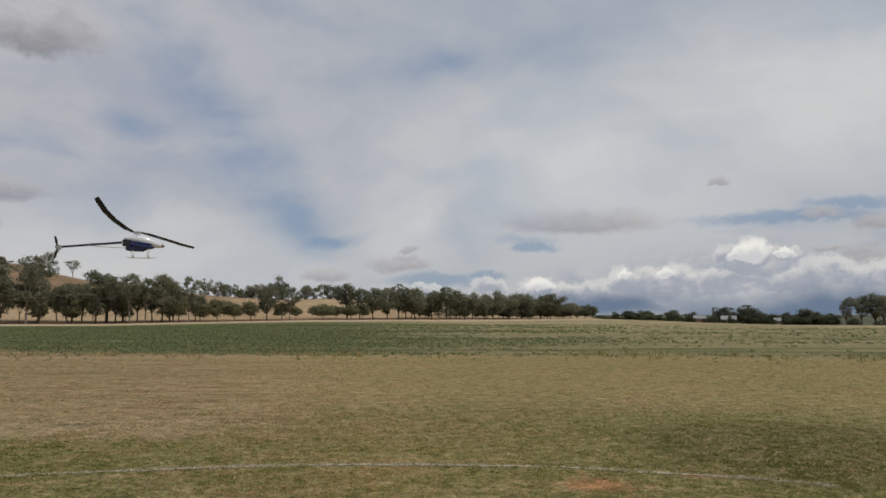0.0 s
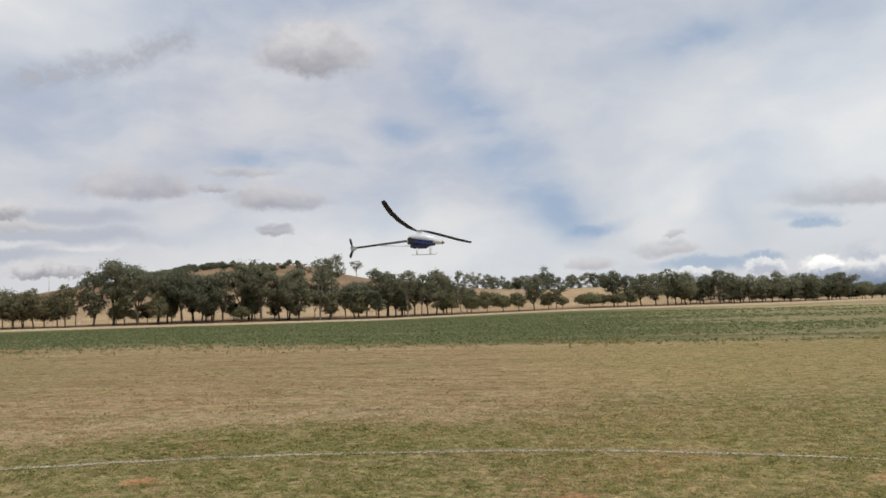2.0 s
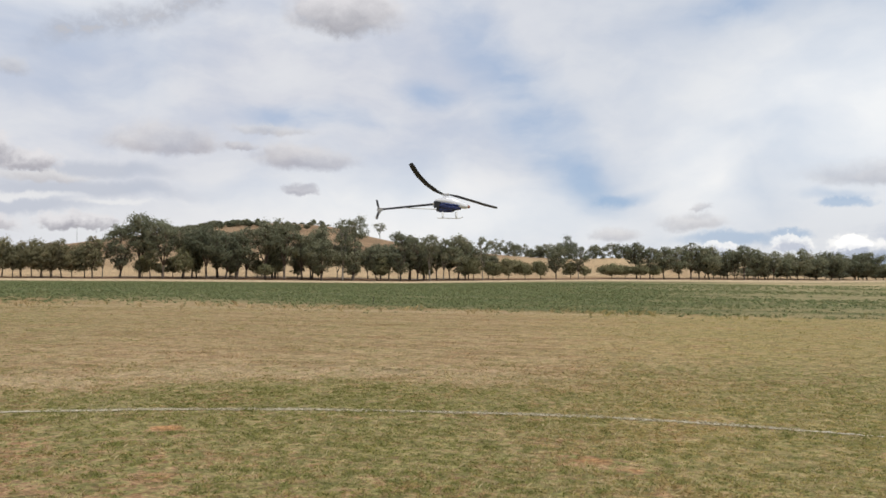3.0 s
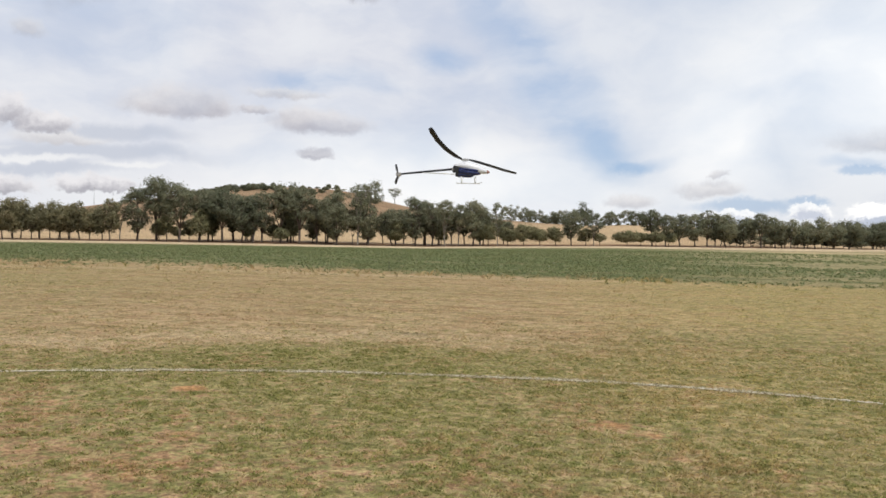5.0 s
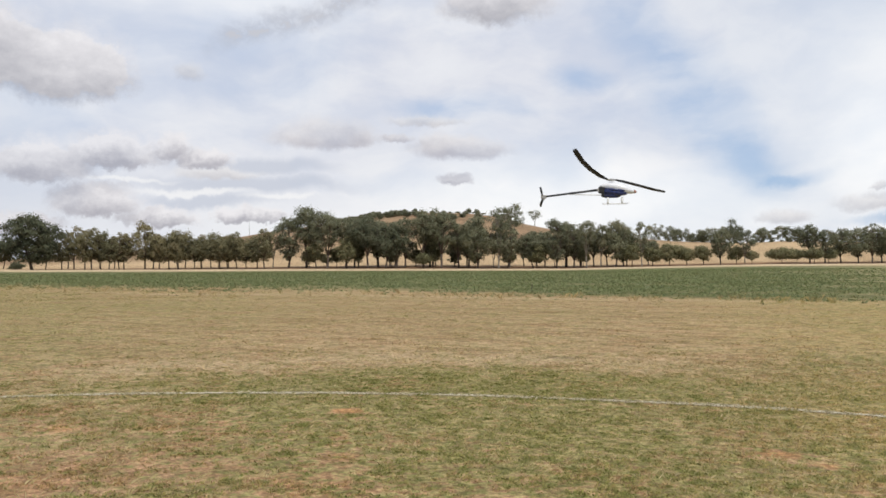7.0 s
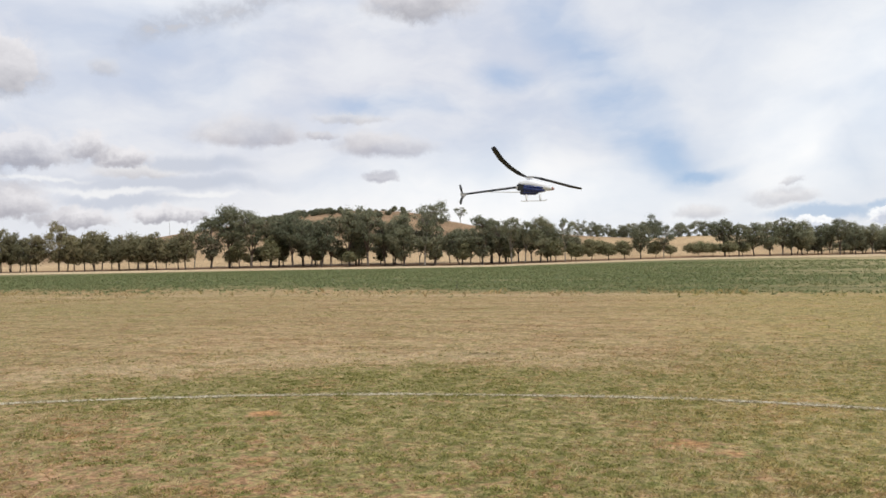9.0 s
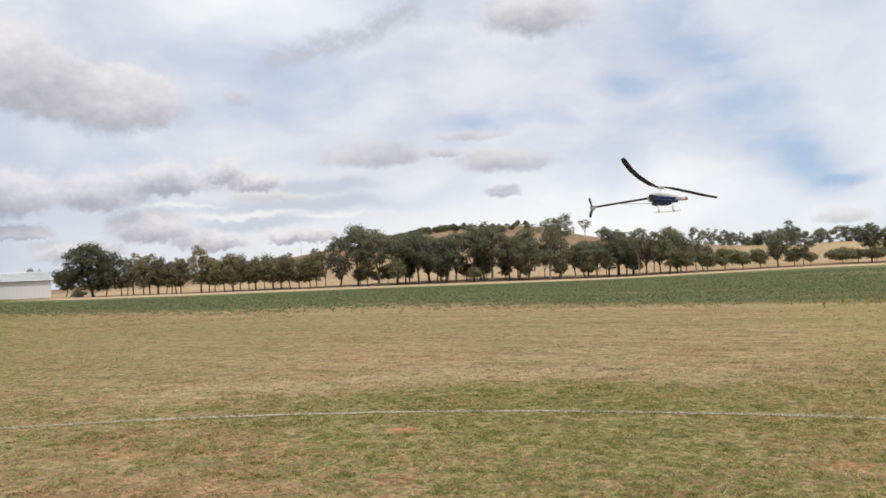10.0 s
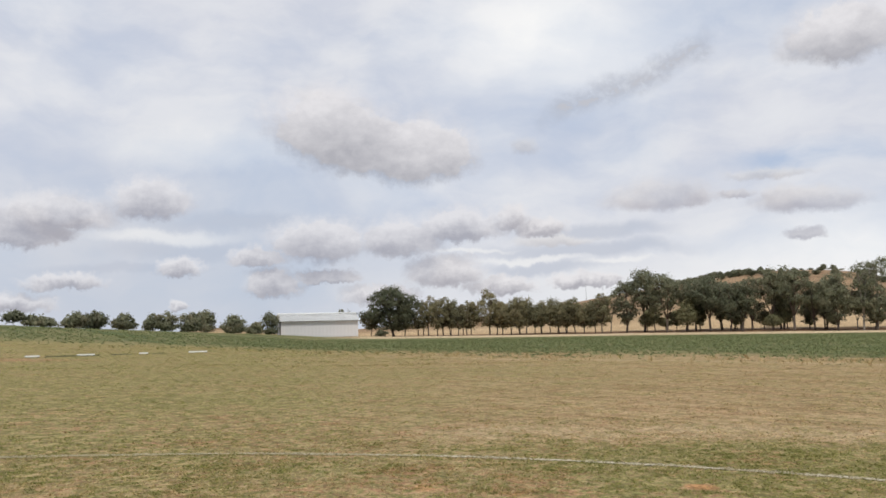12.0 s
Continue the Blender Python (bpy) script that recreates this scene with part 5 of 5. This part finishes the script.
def build_helicopter():
    """Flying low over the grass; local x points to the nose, the origin is the rotor hub."""
    root = new("model_helicopter")
    tagged(root, "white and dark blue radio-controlled model helicopter flying low over the field", "model helicopter")
    az, el, r = 19.71, 5.38, 12.7
    root.matrix_world = Matrix.Translation(bearing(az, r, EYE + r * math.tan(radians(el))) + Vector((0.098, 0.027, -0.014))) @ pose(0, 0, 0, 4, 0, az)
    bm = bmesh.new()
    loft(bm, [(0.375, -0.190, 0.005, 0.007), (0.345, -0.183, 0.026, 0.026), (0.29, -0.170, 0.050, 0.046), (0.22, -0.150, 0.068, 0.064), (0.14, -0.128, 0.076, 0.074), (0.05, -0.108, 0.070, 0.070), (-0.04, -0.095, 0.054, 0.052), (-0.12, -0.092, 0.030, 0.034), (-0.17, -0.094, 0.010, 0.014)])
    canopy = part("canopy", bm, CANOPY_WHITE, root, "glossy white canopy")
    bm = bmesh.new()
    loft(bm, [(0.235, -0.206, 0.040, 0.022), (0.18, -0.200, 0.070, 0.040), (0.10, -0.192, 0.0795, 0.050), (0.02, -0.182, 0.076, 0.050), (-0.06, -0.172, 0.060, 0.042), (-0.10, -0.168, 0.040, 0.030)])
    part("side_panel", bm, CANOPY_BLUE, canopy, "dark blue lower panel")
    for sgn in (-1, 1):
        bm = bmesh.new()
        blade(bm, [(-0.09, 0.062 * sgn, -0.128), (0.05, 0.079 * sgn, -0.150), (0.20, 0.073 * sgn, -0.168)], 0.030, 0.010, 90)
        part("stripe", bm, CANOPY_BLUE, canopy, "dark blue side stripe")
    bm = bmesh.new()
    loft(bm, [(0.377, -0.190, 0.006, 0.008), (0.352, -0.185, 0.0255, 0.0255), (0.335, -0.181, 0.033, 0.031)])
    part("nose_cap", bm, CANOPY_ORANGE, canopy, "dull orange nose trim")
    bm = bmesh.new()
    box(bm, -0.15, 0.14, -0.04, 0.04, -0.262, -0.20, 0.012)
    box(bm, -0.19, -0.02, -0.035, 0.035, -0.205, -0.10, 0.01)
    frame_part = part("frame", bm, CARBON, root, "black carbon side frame")
    bm = bmesh.new()
    tube(bm, [(-0.10, 0.0, -0.232), (0.10, 0.0, -0.232)], [0.043, 0.043], 10)
    part("battery", bm, CANOPY_BLUE, frame_part, "blue battery pack")
    bm = bmesh.new()
    box(bm, -0.205, -0.165, -0.030, 0.030, -0.185, -0.125, 0.008)
    part("boom_clamp", bm, ALLOY, frame_part, "bare alloy boom clamp")
    bm = bmesh.new()
    box(bm, -0.10, -0.03, -0.030, 0.030, -0.100, -0.052, 0.010)
    part("servo", bm, SKID_WHITE, frame_part, "pale servo block")
    bm = bmesh.new()
    tube(bm, [(-0.16, 0, -0.145), (-0.6, 0, -0.19), (-1.02, 0, -0.235)], [0.018, 0.017, 0.015], 10)
    boom = part("tail_boom", bm, CARBON, root, "black carbon tail boom")
    for s in (-1, 1):
        bm = bmesh.new()
        tube(bm, [(-0.15, 0.05 * s, -0.225), (-0.66, 0.008 * s, -0.205)], [0.009, 0.007], 6)
        part("boom_brace", bm, SKID_WHITE, boom, "thin white boom brace")
    bm = bmesh.new()
    box(bm, -1.06, -0.97, -0.022, 0.022, -0.262, -0.208, 0.008)
    part("tail_gearbox", bm, ALLOY, boom, "bare alloy tail gearbox")
    bm = bmesh.new()
    vs = [bm.verts.new(p) for p in ((-0.98, 0.012, -0.24), (-1.04, 0.012, -0.25), (-1.09, 0.012, -0.36), (-1.06, 0.012, -0.37))]
    bm.faces.new(vs)
    bmesh.ops.solidify(bm, geom=bm.faces[:], thickness=0.006)
    part("tail_fin", bm, SKID_WHITE, boom, "thin white tail fin")
    for s in (-1, 1):
        bm = bmesh.new()
        blade(bm, [(-1.03, -0.035, -0.235 + 0.02 * s), (-1.045, -0.035, -0.235 + 0.08 * s), (-1.06, -0.035, -0.235 + 0.15 * s)], 0.036, 0.006, 78)
        part("tail_blade", bm, CARBON, boom)
    bm = bmesh.new()
    tube(bm, [(0, 0, -0.20), (0, 0, 0.02)], [0.008, 0.008], 8)
    mast = part("main_shaft", bm, ALLOY, root)
    bm = bmesh.new()
    box(bm, -0.06, 0.06, -0.022, 0.022, -0.018, 0.016, 0.008)
    tube(bm, [(0, 0, -0.07), (0, 0, -0.05)], [0.045, 0.045], 14)
    part("rotor_head", bm, ALLOY, mast, "bare alloy rotor head")
    for s in (-1, 1):
        bm = bmesh.new()
        tube(bm, [(0.03 * s, 0.03, -0.02), (0.025 * s, 0.035, -0.10)], [0.004, 0.004], 6)
        part("link_rod", bm, ALLOY, mast)
    bm = bmesh.new()
    blade(bm, [(0.05, 0, 0.0), (0.18, 0.01, -0.03), (0.42, 0.02, -0.10), (0.62, 0.03, -0.16), (0.79, 0.04, -0.20)], 0.068, 0.014, -32)
    part("main_blade", bm, CARBON, root, "black carbon rotor blade")
    bm = bmesh.new()
    blade(bm, [(-0.05, 0, 0.005), (-0.16, -0.02, 0.06), (-0.30, -0.10, 0.16), (-0.42, -0.20, 0.28), (-0.50, -0.30, 0.40), (-0.53, -0.34, 0.455)], 0.078, 0.014, 34)
    part("main_blade", bm, CARBON, root, "black carbon rotor blade bent upward")
    for s in (-1, 1):
        bm = bmesh.new()
        tube(bm, [(-0.13, 0.11 * s, -0.352), (-0.11, 0.11 * s, -0.362), (0.22, 0.11 * s, -0.362), (0.26, 0.11 * s, -0.345)], [0.007] * 4, 8)
        skid = part("skid", bm, SKID_WHITE, root, "white landing skid")
        for x in (-0.05, 0.16):
            bm = bmesh.new()
            tube(bm, [(x, 0.03 * s, -0.272), (x, 0.07 * s, -0.285), (x, 0.105 * s, -0.33), (x, 0.11 * s, -0.36)], [0.016, 0.016, 0.014, 0.012], 8)
            part("skid_strut", bm, SKID_WHITE, skid)


build_helicopter()
build_dead_weed()
